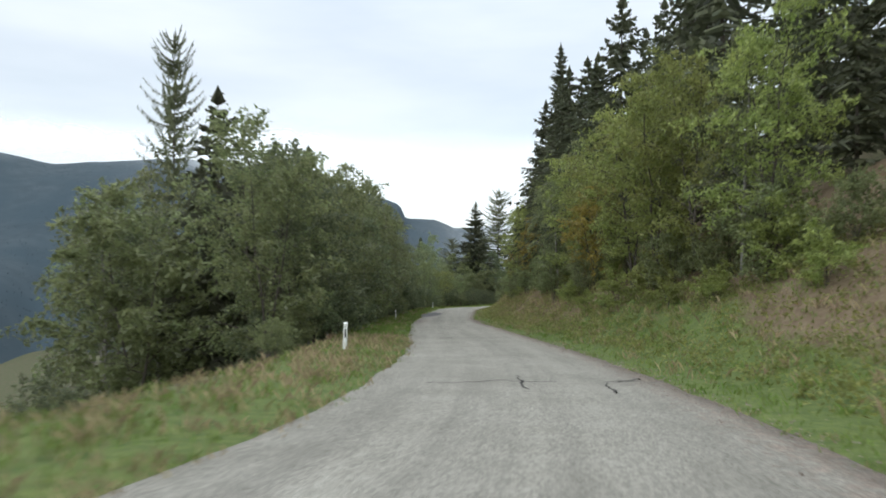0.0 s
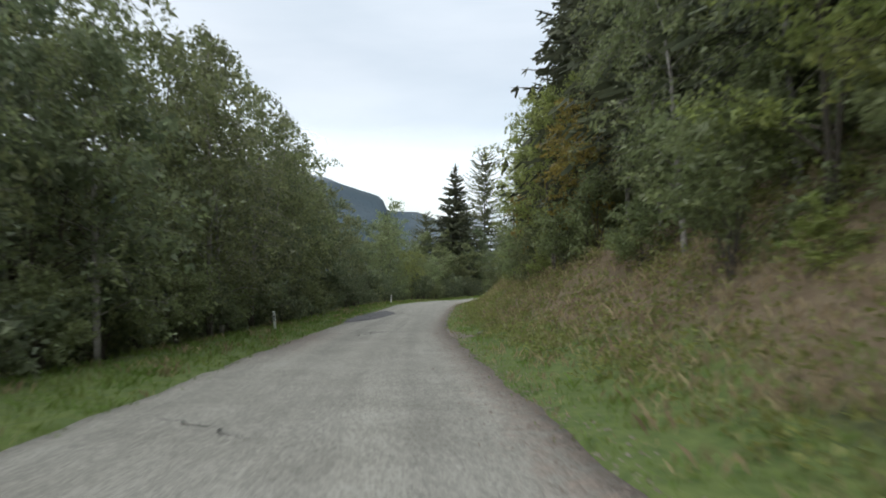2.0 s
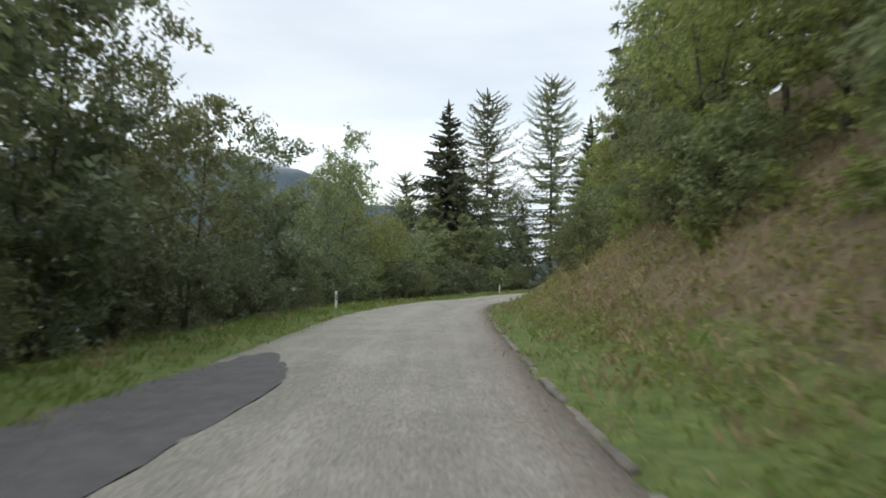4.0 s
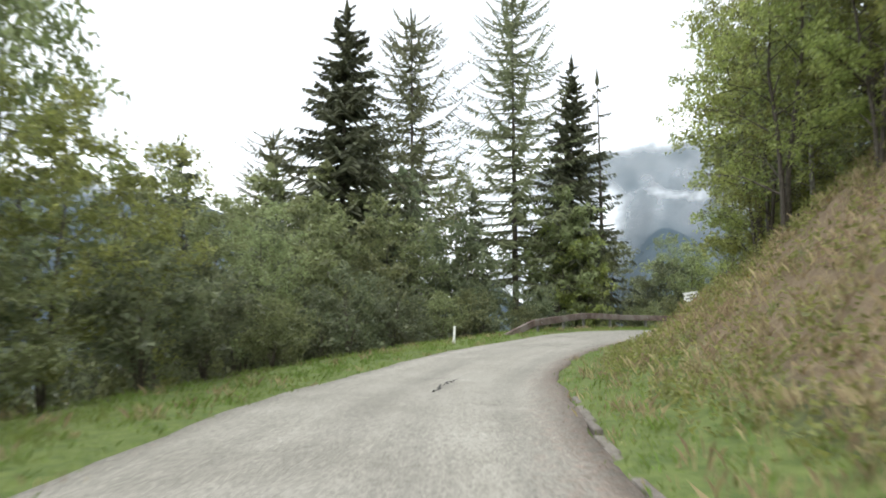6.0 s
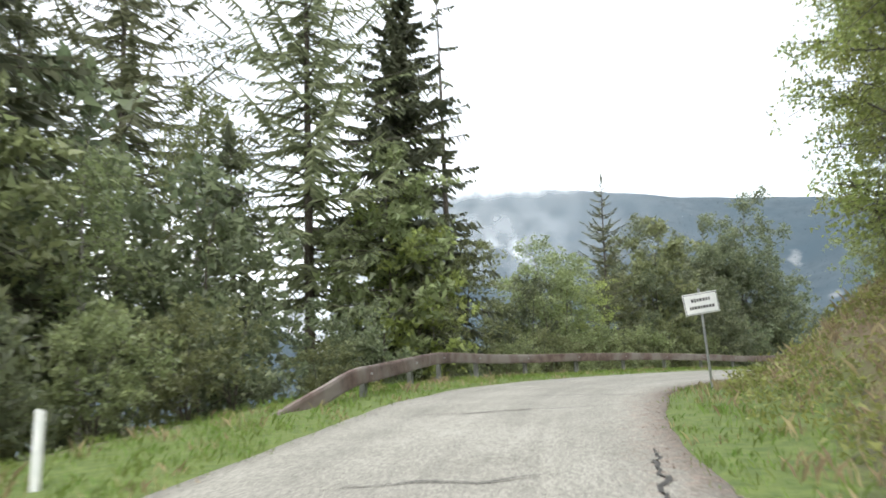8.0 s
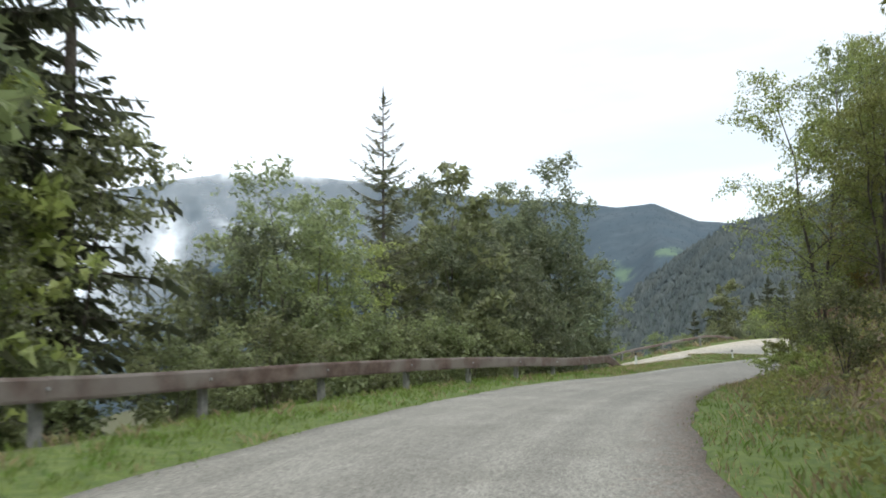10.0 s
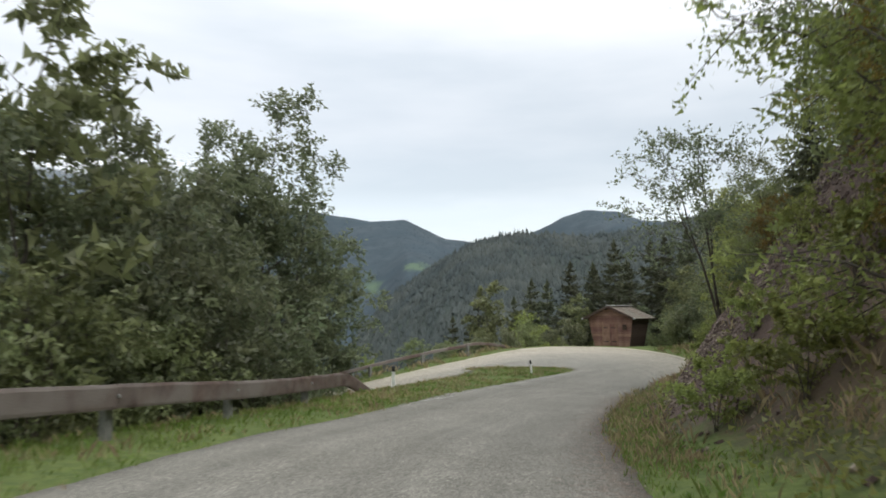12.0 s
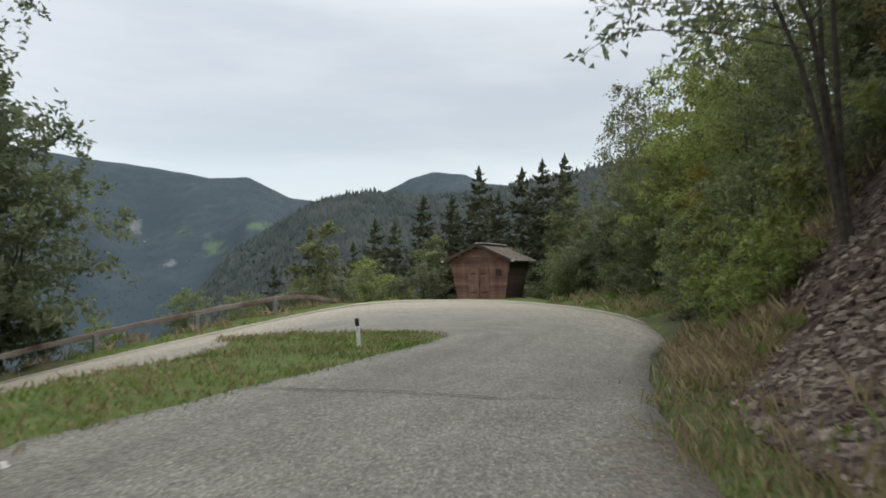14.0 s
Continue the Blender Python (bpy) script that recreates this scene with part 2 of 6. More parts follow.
# blue tint in the next four far-slope colours paints in distance haze
HILL = material("haze_tinted_wooded_hillside", [(0.033, 0.045, 0.049), (0.058, 0.07, 0.068)], 0.05, 1.0, 8, second=(0.038, 0.053, 0.042), second_scale=0.006)
FAR = material("haze_tinted_wooded_mountain", [(0.032, 0.048, 0.06), (0.056, 0.076, 0.088)], 0.022, 1.0, 10, second=(0.034, 0.054, 0.068), second_scale=0.005,
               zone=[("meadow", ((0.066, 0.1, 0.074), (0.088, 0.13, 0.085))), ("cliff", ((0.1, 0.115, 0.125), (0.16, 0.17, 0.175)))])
HILL_TREE = material("haze_tinted_hill_conifers", [(0.033, 0.045, 0.047), (0.068, 0.078, 0.07)], 0.02, 1.0, 3, island=0.2)
FAR_TREE = material("haze_tinted_far_conifers", [(0.03, 0.046, 0.057), (0.054, 0.074, 0.085)], 0.02, 1.0, 3, island=0.06)
WOOD = material("weathered_brown_rail_wood", [(0.066, 0.044, 0.038), (0.12, 0.084, 0.072), (0.175, 0.134, 0.114)], 3, 0.85, 8, 0.5, 40, second=(0.2, 0.175, 0.158), second_scale=0.8)
POSTWOOD = material("grey_rail_post", [(0.12, 0.125, 0.115), (0.24, 0.24, 0.22)], 6, 0.9, 6, 0.4, 30)
WHITE = material("white_plastic_post", [(0.62, 0.64, 0.62), (0.8, 0.8, 0.78)], 6, 0.5, 5)
BLACK = material("black_post_cap", [(0.015, 0.015, 0.016), (0.03, 0.03, 0.03)], 8, 0.5, 3)
REFLECT = material("post_reflector", [(0.45, 0.45, 0.46), (0.6, 0.6, 0.6)], 20, 0.15, 2)
STEEL = material("galvanised_pole", [(0.3, 0.31, 0.32), (0.45, 0.46, 0.46)], 10, 0.45, 4, metal=0.7)
SHEDWOOD = material("reddish_brown_shed_boards", [(0.13, 0.075, 0.058), (0.225, 0.13, 0.1), (0.285, 0.18, 0.148)], 2.5, 0.85, 7, 0.5, 30, spread=0.25)
SHEDDARK = material("dark_shed_boards", [(0.04, 0.025, 0.02), (0.075, 0.05, 0.04)], 4, 0.9, 6, 0.4, 30, spread=0.25)
ROOF = material("brown_roof_sheet", [(0.12, 0.095, 0.075), (0.2, 0.165, 0.13)], 3, 0.8, 6, 0.4, 20, second=(0.16, 0.15, 0.12), second_scale=0.7)
TRIM = material("pale_grey_edging", [(0.35, 0.36, 0.35), (0.5, 0.5, 0.48)], 5, 0.6, 4)
SIGNFACE = material("white_sign_face", [(0.7, 0.71, 0.7), (0.82, 0.82, 0.8)], 4, 0.4, 4)
INK = material("black_sign_ink", [(0.02, 0.02, 0.022), (0.05, 0.05, 0.05)], 10, 0.6, 3)
STONE = material("scree_stone", [(0.075, 0.06, 0.05), (0.135, 0.112, 0.094), (0.24, 0.205, 0.178)], 3, 0.9, 6, 0.4, 20, spread=0.3)
CRACK = material("dark_road_crack", [(0.03, 0.03, 0.028), (0.07, 0.065, 0.06)], 12, 0.95, 4)
PATCH = material("newer_dark_asphalt", [(0.065, 0.063, 0.065), (0.11, 0.105, 0.105)], 3, 0.9, 8, 0.4, 50)
KERBSTONE = material("dirty_kerb_concrete", [(0.09, 0.08, 0.068), (0.16, 0.145, 0.125), (0.22, 0.205, 0.18)], 9, 0.95, 7, 0.6, 35, spread=0.2)
GRIT = material("roadside_grit", [(0.13, 0.105, 0.085), (0.24, 0.2, 0.17), (0.32, 0.28, 0.25)], 14, 0.95, 8, 0.8, 60)


# ---------------------------------------------------------------- mesh helpers
def mesh_ob(name, verts, faces, mat, parent=None, label="", smooth=False):
    me = bpy.data.meshes.new(name)
    me.from_pydata([tuple(map(float, v)) for v in verts], [], [tuple(map(int, f)) for f in faces])
    me.materials.append(mat)
    if smooth:
        me.polygons.foreach_set("use_smooth", [True] * len(me.polygons))
    me.update()
    ob = new(name, me)
    if parent:
        ob.parent = parent
    if label:
        ob["label"] = label
    return ob


def part(name, bm, mat, parent=None, label="", smooth=False):
    me = bpy.data.meshes.new(name)
    bm.to_mesh(me)
    bm.free()
    me.materials.append(mat)
    if smooth:
        me.polygons.foreach_set("use_smooth", [True] * len(me.polygons))
    ob = new(name, me)
    if parent:
        ob.parent = parent
    if label:
        ob["label"] = label
    return ob


def box(sx, sy, sz, at=(0, 0, 0), bevel=0.0, turn=None, bm=None):
    own = bmesh.new()
    bmesh.ops.create_cube(own, size=1.0, matrix=Matrix.Diagonal((sx, sy, sz, 1)))
    if bevel:
        bmesh.ops.bevel(own, geom=own.edges[:], offset=bevel, segments=2, affect="EDGES", profile=0.5)
    m = Matrix.Translation(at) @ (turn if turn else Matrix.Identity(4))
    bmesh.ops.transform(own, matrix=m, verts=own.verts)
    if bm is None:
        return own
    tmp = bpy.data.meshes.new("tmp")
    own.to_mesh(tmp)
    own.free()
    bm.from_mesh(tmp)
    bpy.data.meshes.remove(tmp)
    return bm


# ---------------------------------------------------------------- the road's line
# x, y, z of the roadway, and its width to either side of that line
ROAD_UPPER = [
    (-7.5, -40, 1.6, 3.2, 2.6), (-3.2, -18, 0.1, 3.2, 2.6), (0.0, 0.0, -1.3, 3.1, 2.6), (1.3, 7.3, -1.9, 3.1, 2.55), (2.04, 15.4, -2.48, 3.2, 2.1),
    (2.2, 23.7, -3.04, 3.3, 1.75), (2.0, 31.9, -3.58, 3.5, 1.5), (1.7, 40, -4.14, 3.45, 1.5), (1.53, 48.5, -4.73, 3.6, 1.4),
    (1.55, 60, -5.45, 3.6, 1.1), (1.9, 72, -6.1, 3.55, 1.25), (2.87, 88.4, -6.88, 3.6, 1.45), (4.27, 99, -7.46, 3.4, 1.4)]
ROAD_LOWER = [
    (5.39, 105, -7.85, 3.4, 1.5), (6.8, 110.6, -8.2, 3.55, 1.75), (8.5, 115.8, -8.56, 3.4, 1.7), (11.5, 121.5, -8.78, 3.45, 1.5),
    (15.5, 127, -9.0, 3.65, 1.4), (20.1, 131.8, -9.2, 4.15, 1.35), (24.8, 135.3, -9.53, 4.6, 1.35), (32.1, 139.5, -10.08, 4.6, 1.45),
    (39.5, 142.8, -10.6, 4.4, 1.55), (45.5, 144.5, -11.05, 4.6, 1.4), (50.4, 145.4, -11.4, 4.5, 1.15), (56, 146.2, -11.52, 3.8, 1.36)]
# inner and outer edge round the hairpin and down the lower leg
HAIRPIN = [
    ((61.5, 148.8, -11.55), (61.5, 144.6, -11.6)), ((64.8, 148.4, -11.57), (66, 143.9, -11.6)), ((65.6, 148.6, -11.58), (72, 144.3, -11.6)),
    ((66.2, 149.0, -11.6), (78, 146.2, -11.6)), ((66.7, 149.8, -11.65), (83.5, 149.6, -11.6)), ((67.1, 150.9, -11.75), (85.3, 153.5, -11.65)),
    ((67.3, 152.5, -11.95), (82.5, 156.3, -11.7)), ((66.8, 154.6, -12.4), (75.5, 159, -12.3)), ((63.2, 157.6, -13.35), (66.5, 163.0, -13.5)),
    ((50.6, 163.5, -15.7), (53, 169, -15.9)), ((32.3, 171.6, -18.7), (34.7, 177.1, -18.9)), ((5, 184, -22.5), (7.5, 189.4, -22.7)), ((-60, 212, -28), (-58, 217.5, -28.2))]


def spline(points, step):
    """Points along a smooth line through the given rows, about step metres apart."""
    p = np.array(points, float)
    p = np.vstack([2 * p[0] - p[1], p, 2 * p[-1] - p[-2]])
    out = []
    for a, b, c, d in zip(p, p[1:], p[2:], p[3:]):
        n = max(2, int(np.linalg.norm((c - b)[:3]) / step))
        for t in np.arange(n) / n:
            out.append(0.5 * (2 * b + (c - a) * t + (2 * a - 5 * b + 4 * c - d) * t**2 + (3 * b - a - 3 * c + d) * t**3))
    out.append(p[-2])
    return np.array(out)


line = spline(ROAD_UPPER + ROAD_LOWER, 0.7)
line[:, 2] -= 0.03
tangent = np.gradient(line[:, :2], axis=0)
tangent /= np.linalg.norm(tangent, axis=1)[:, None]
to_right = np.stack([tangent[:, 1], -tangent[:, 0]], 1)
EDGE_L = np.column_stack([line[:, :2] - to_right * line[:, 3:4], line[:, 2]])
EDGE_R = np.column_stack([line[:, :2] + to_right * line[:, 4:5], line[:, 2]])
# crossfall through the bend by the sign: the outer edge lies lower
EDGE_L[:, 2] -= np.interp(line[:, 1], [110, 118, 128, 134, 138], [0, 0.03, 0.05, 0.03, 0])
UPPER = len(line)
loop = spline([(*EDGE_L[-1], *EDGE_R[-1])] + [(*a, *b) for a, b in HAIRPIN], 0.7)[1:]
EDGE_L, EDGE_R = np.vstack([EDGE_L, loop[:, :3]]), np.vstack([EDGE_R, loop[:, 3:]])
ALONG = np.r_[0, np.cumsum(np.linalg.norm(np.diff(line[:, :2], axis=0), axis=1))]
ALONG -= np.interp(0.0, line[:, 1], ALONG)
TIP = UPPER + int(np.argmax(loop[:, 0]))

# how steeply the land rises beyond the outer edge, along the road
uphill = np.full(len(EDGE_R), 0.8)
uphill[:UPPER] = np.interp(ALONG, [-40, 10, 30, 60, 90, 110, 125, 140, 160, 172, 180], [0.62, 0.62, 0.7, 0.85, 0.9, 0.95, 0.8, 0.85, 0.95, 1.4, 1.45])
far_out = np.array([np.hypot(x - 61.5, y - 144.6) for x, y in loop[:, 3:5]]) * (loop[:, 3] > 61.5)
uphill[UPPER:] = np.interp(np.maximum.accumulate(far_out), [0, 3, 7, 12, 17, 23, 26, 30], [1.45, 1.2, 0.8, 0.5, 0.22, -0.08, -0.5, -0.65])


# width of the level verge at the bank's foot
foot = np.full(len(EDGE_R), 0.9)
foot[:UPPER] = np.interp(ALONG, [160, 172], [0.9, 0.62])
foot[UPPER:] = np.interp(far_out, [5, 10], [0.62, 0.9])


DRAIN = (4.15, 56.0)


def nearest(px, py, ex, ey):
    d = (px[:, None] - ex[None]) ** 2 + (py[:, None] - ey[None]) ** 2
    i = d.argmin(1)
    return np.sqrt(d[np.arange(len(px)), i]), i


def inside(px, py):
    ring = np.vstack([EDGE_L, EDGE_R[::-1]])[:, :2]
    hit = np.zeros(len(px), bool)
    for (x0, y0), (x1, y1) in zip(ring, np.roll(ring, -1, 0)):
        if y0 != y1:
            hit ^= ((y0 > py) != (y1 > py)) & (px < (x1 - x0) * (py - y0) / (y1 - y0) + x0)
    return hit


def wobble(x, y):
    return (np.sin(x * 0.9 + 1.3 * np.sin(y * 0.37)) + np.sin(y * 0.71 + x * 0.23) + 0.6 * np.sin(x * 1.9 - y * 1.3) + 0.5 * np.sin(y * 2.3 + x * 0.7)) / 3


def land(px, py):
    """Height of the ground, and how far a place lies from the roadway (left of it below nought)."""
    px, py = np.asarray(px, float), np.asarray(py, float)
    z, side = np.zeros(len(px)), np.zeros(len(px))
    for k in range(0, len(px), 6000):
        x, y = px[k : k + 6000], py[k : k + 6000]
        dr, ir = nearest(x, y, EDGE_R[:, 0], EDGE_R[:, 1])
        du, iu = nearest(x, y, EDGE_L[:TIP, 0], EDGE_L[:TIP, 1])
        dl, il = nearest(x, y, EDGE_L[TIP:, 0], EDGE_L[TIP:, 1])
        rough = wobble(x, y)
        # uphill side
        up, d = uphill[ir], np.maximum(dr - foot[ir], 0)
        sw = np.clip(0.8 + (foot[ir] - 0.5) * 3.0, 0.8, 2.0)
        soft = np.minimum(d, sw) ** 2 / (2 * sw) + np.maximum(d - sw, 0)
        rise = np.where(up > 0, up * (np.minimum(soft, 9) + 0.62 * np.maximum(np.minimum(soft, 60) - 9, 0) + 0.25 * np.maximum(soft - 60, 0)),
                        up * (np.minimum(soft, 220) + 0.12 * np.maximum(soft - 220, 0)))
        zr = EDGE_R[ir, 2] + rise + 0.03 * np.minimum(dr, 1) + (rough * 0.34 + wobble(x * 2.7 + 3, y * 2.9) * 0.13) * np.clip((dr - 1.2) / 3, 0, 1)
        # downhill side, between the two legs of the bend
        fall = np.maximum(du - 2.4, 0)
        fall = np.minimum(fall, 2) ** 2 / 4 + np.maximum(fall - 2, 0)
        zu = EDGE_L[iu, 2] + 0.05 * np.minimum(du, 1) - 0.55 * np.minimum(fall, 560) + rough * 0.2 * np.clip((du - 2.5) / 3, 0, 1)
        zl = EDGE_L[TIP + il, 2] + 0.3 * np.clip(dl - 1, 0, 30)
        w = du**2 / (du**2 + dl**2 + 1e-6)
        near = np.clip(1 - (dl - 25) / 60, 0, 1)
        zleft = zu * (1 - w * near) + zl * w * near
        left = np.minimum(du, dl) < dr
        into = inside(x, y)
        on = np.minimum(np.minimum(du, dl), dr)
        zi = np.where(left, np.where(du < dl, EDGE_L[iu, 2], EDGE_L[TIP + il, 2]), EDGE_R[ir, 2])
        # clamp so that the two sides meet without a cliff far from the road
        # a hollow in the verge before the drain
        zr = zr - 0.3 * np.exp(-(((x - DRAIN[0]) / 0.75) ** 2 + ((y - DRAIN[1] + 0.3) / 0.85) ** 2))
        z[k : k + 6000] = np.where(into, zi - np.minimum(on * 0.5, 0.3), np.where(left, zleft, zr))
        side[k : k + 6000] = np.where(into, 0, np.where(left, -np.minimum(du, dl), dr))
    return z, side


def land_z(x, y):
    return float(land([x], [y])[0][0])


def beside(s, off):
    """A place s metres along the upper road and off metres to the right of its edge (below nought: left)."""
    i = int(np.argmin(abs(ALONG - s)))
    e = EDGE_R[i, :2] if off > 0 else EDGE_L[i, :2]
    x, y = e + to_right[i] * off
    return float(x), float(y), land_z(x, y)


# ---------------------------------------------------------------- ground, road, distance
def graded(lo, hi, step, reach, grow=1.16):
    core = list(np.arange(lo, hi + step, step))
    d, a, b = step, core[0], core[-1]
    left, right = [], []
    while core[0] - a < reach:
        d *= grow
        a, b = a - d, b + d
        left.insert(0, a)
        right.append(b)
    return np.array(left + core + right)


def build_ground():
    xs, ys = graded(-14, 100, 0.5, 3800), graded(-12, 172, 0.5, 3800)
    gx, gy = np.meshgrid(xs, ys)
    z, side = land(gx.ravel(), gy.ravel())
    z = np.clip(z, -310, 160)
    nx, ny = len(xs), len(ys)
    verts = np.column_stack([gx.ravel(), gy.ravel(), z])
    idx = np.arange(nx * ny).reshape(ny, nx)
    faces = np.column_stack([idx[:-1, :-1].ravel(), idx[:-1, 1:].ravel(), idx[1:, 1:].ravel(), idx[1:, :-1].ravel()])
    ob = mesh_ob("ground", verts, faces, GROUND, smooth=True)
    d = abs(side)
    near_scree = np.exp(-(((gx.ravel() - 55.5) / 8.5) ** 2)) * np.clip((d - 0.8) / 1.0, 0, 1) * np.clip((13 - d) / 4, 0, 1) * (side > 0)
    rough = wobble(gx.ravel() * 0.4, gy.ravel() * 0.4)
    layers = {
        "grass": np.where(side < 0, np.clip((3.4 - d) / 1.2, 0, 1), np.clip((np.where(gx.ravel() > 48, 0.7, np.where(gy.ravel() < 34, 4.6, 3.0)) + 1.2 * rough - d) / 1.5, 0, 1)),
        "bank": np.where(side > 0, np.clip((d - 1.6) / 1.5, 0, 1) * np.clip((13 - d) / 3, 0, 1), 0),
        "scree": np.clip(near_scree * 1.6, 0, 1)}
    for name, v in layers.items():
        v = np.where((gx.ravel() > 70) & (side > 0) & (name == "grass"), np.clip((9 - d) / 3, 0, 1), v)
        at = ob.data.attributes.new(name, "FLOAT", "POINT")
        at.data.foreach_set("value", v.astype(np.float32))
    tagged(ob, "wooded mountainside with grassy verges and a bare earth bank", "ground", kind="structure")


JOINT = 156.5


def build_road():
    cols = 14
    t = np.r_[-0.004, np.linspace(0, 1, cols), 1.004]
    n = len(EDGE_L)
    v = EDGE_L[:, None] * (1 - t[None, :, None]) + EDGE_R[:, None] * t[None, :, None]
    v[:, 1:-1, 2] += 0.012 + 0.02 * np.sin(np.pi * t[1:-1])[None]
    fray = wobble(EDGE_L[:, 0] * 2.3, EDGE_L[:, 1] * 2.1)
    v[:, 0, 2] -= 0.3
    v[:, -1, 2] -= 0.3
    for side_col, out_col, sgn in ((1, 0, -1), (cols, cols + 1, 1)):
        across = (EDGE_R - EDGE_L)[:, :2]
        across = across / np.linalg.norm(across, axis=1)[:, None]
        for c in (side_col, out_col):
            v[:, c, :2] += sgn * across * (0.1 * fray + 0.05)[:, None]
    v = v.reshape(-1, 3)
    m = cols + 2
    i = np.arange(n * m).reshape(n, m)
    faces = np.column_stack([i[:-1, :-1].ravel(), i[:-1, 1:].ravel(), i[1:, 1:].ravel(), i[1:, :-1].ravel()])
    ob = mesh_ob("road", v, faces, ASPHALT, smooth=True)
    wear = np.zeros((n, m))
    far_along = np.r_[ALONG, np.full(n - UPPER, 999.0)]
    wear[:, -5:] = np.linspace(0, 0.95, 5)[None]
    wear[:, :3] = np.linspace(0.7, 0, 3)[None]
    # dirt washed over the outer edge before the dark patch
    muddy = np.clip(1 - abs(far_along - 54) / 14, 0, 1)[:, None]
    wear[:, :6] = np.maximum(wear[:, :6], muddy * np.linspace(1.0, 0.2, 6)[None])
    wear[UPPER:] *= 0.4
    # pale dust swept to the outside of the hairpin
    k = np.arange(n) - UPPER
    dust = np.clip(np.linspace(-0.15, 1.1, m), 0, 1)[None] * np.clip((k - 3) / 14, 0, 1)[:, None] * np.clip((0.75 * len(loop) - k) / 20, 0, 1)[:, None]
    ob.data.attributes.new("dust", "FLOAT", "POINT").data.foreach_set("value", dust.ravel().astype(np.float32))
    at = ob.data.attributes.new("edge", "FLOAT", "POINT")
    at.data.foreach_set("value", wear.ravel().astype(np.float32))
    coarse = np.r_[np.interp(ALONG, [132, 138, JOINT - 0.3, JOINT + 0.3], [0, 0.45, 0.55, 1.0]), np.interp(np.arange(n - UPPER), [4, 22], [1.0, 0.3])]
    ob.data.attributes.new("coarse", "FLOAT", "POINT").data.foreach_set("value", np.repeat(coarse, m).astype(np.float32))
    wide = np.linalg.norm((EDGE_R - EDGE_L)[:, :2], axis=1)
    middle = (EDGE_L + EDGE_R)[:, :2] / 2
    far = np.r_[0, np.cumsum(np.linalg.norm(np.diff(middle, axis=0), axis=1))]
    run = np.stack([wide[:, None] * t[None], np.repeat(far[:, None], m, 1), np.zeros((n, m))], 2)
    ob.data.attributes.new("run", "FLOAT_VECTOR", "POINT").data.foreach_set("vector", run.ravel().astype(np.float32))
    tagged(ob, "narrow pale grey worn asphalt mountain road with cracks", "road", kind="structure")


def polar_hill(name, rows, r0, r_top, r1, low, mat, label, seed, jag):
    """A ring of land seen from the road: rows of bearing and the ridge's height in degrees above level."""
    rnd = np.random.RandomState(seed)
    b = np.arange(rows[0][0], rows[-1][0], 0.35)
    el = np.interp(b, [r[0] for r in rows], [r[1] for r in rows])
    for k, amp in ((0.21, 0.35), (0.57, 0.2), (1.3, 0.12), (2.9, 0.06)):
        el = el + amp * jag * np.sin(b * k + rnd.rand() * 6)
    rr = np.r_[np.linspace(r0, r_top, 40), np.linspace(r_top, r1, 6)[1:]]
    V = []
    for j, r in enumerate(rr):
        f = (r - r0) / (r_top - r0)
        top = np.tan(np.radians(el)) * r_top - 8
        if f <= 1:
            h = low + (top - low) * f**1.15
            h = h + np.sin(f * np.pi) * (0.10 * (top - low)) * np.sin(b * 0.35 + 2.2 * f + seed) + np.sin(f * np.pi) * 0.025 * (top - low) * np.sin(b * 0.9 - 9 * f)
        else:
            h = top - (r - r_top) * 0.12
        a = np.radians(b)
        V.append(np.column_stack([30 + r * np.sin(a), 120 + r * np.cos(a), h]))
    n, m = len(rr), len(b)
    i = np.arange(n * m).reshape(n, m)
    faces = np.column_stack([i[:-1, :-1].ravel(), i[1:, :-1].ravel(), i[1:, 1:].ravel(), i[:-1, 1:].ravel()])
    ob = mesh_ob(name, np.vstack(V), faces, mat, smooth=True)
    tagged(ob, label, "mountain", kind="structure")
    return np.array(V)


def far_forest(name, surf, count, height, mat, label, seed, lo=0.0, leafy=0.3):
    """Small conifers spread over a far slope, one mesh."""
    rnd = np.random.RandomState(seed)
    n, m = surf.shape[:2]
    V, Fc = [], []
    for k in range(count):
        j, i = rnd.uniform(lo, 40.4), rnd.randint(0, m - 1)
        j0 = min(int(j), n - 2)
        f = j - j0
        p = surf[j0, i] * (1 - f) + surf[j0 + 1, i] * f
        q = surf[j0, i + 1] * (1 - f) + surf[j0 + 1, i + 1] * f
        g = rnd.rand()
        p = p * (1 - g) + q * g
        h = height * rnd.uniform(0.6, 1.25)
        w = h * rnd.uniform(0.17, 0.3)
        s = len(V)
        a0 = rnd.rand() * 6
        blunt = rnd.rand() < leafy
        h, w = (h * 0.7, w * 1.7) if blunt else (h, w)
        for a in range(4):
            q = w * rnd.uniform(0.8, 1.2)
            V.append(p + (q * np.cos(a0 + a * 1.571), q * np.sin(a0 + a * 1.571), rnd.uniform(-0.15, 0.05) * h))
        V.append(p + (0, 0, h))
        Fc += [(s + a, s + (a + 1) % 4, s + 4) for a in range(4)]
    ob = mesh_ob(name, V, Fc, mat, smooth=True)
    tagged(ob, label, "forest", kind="stuff")


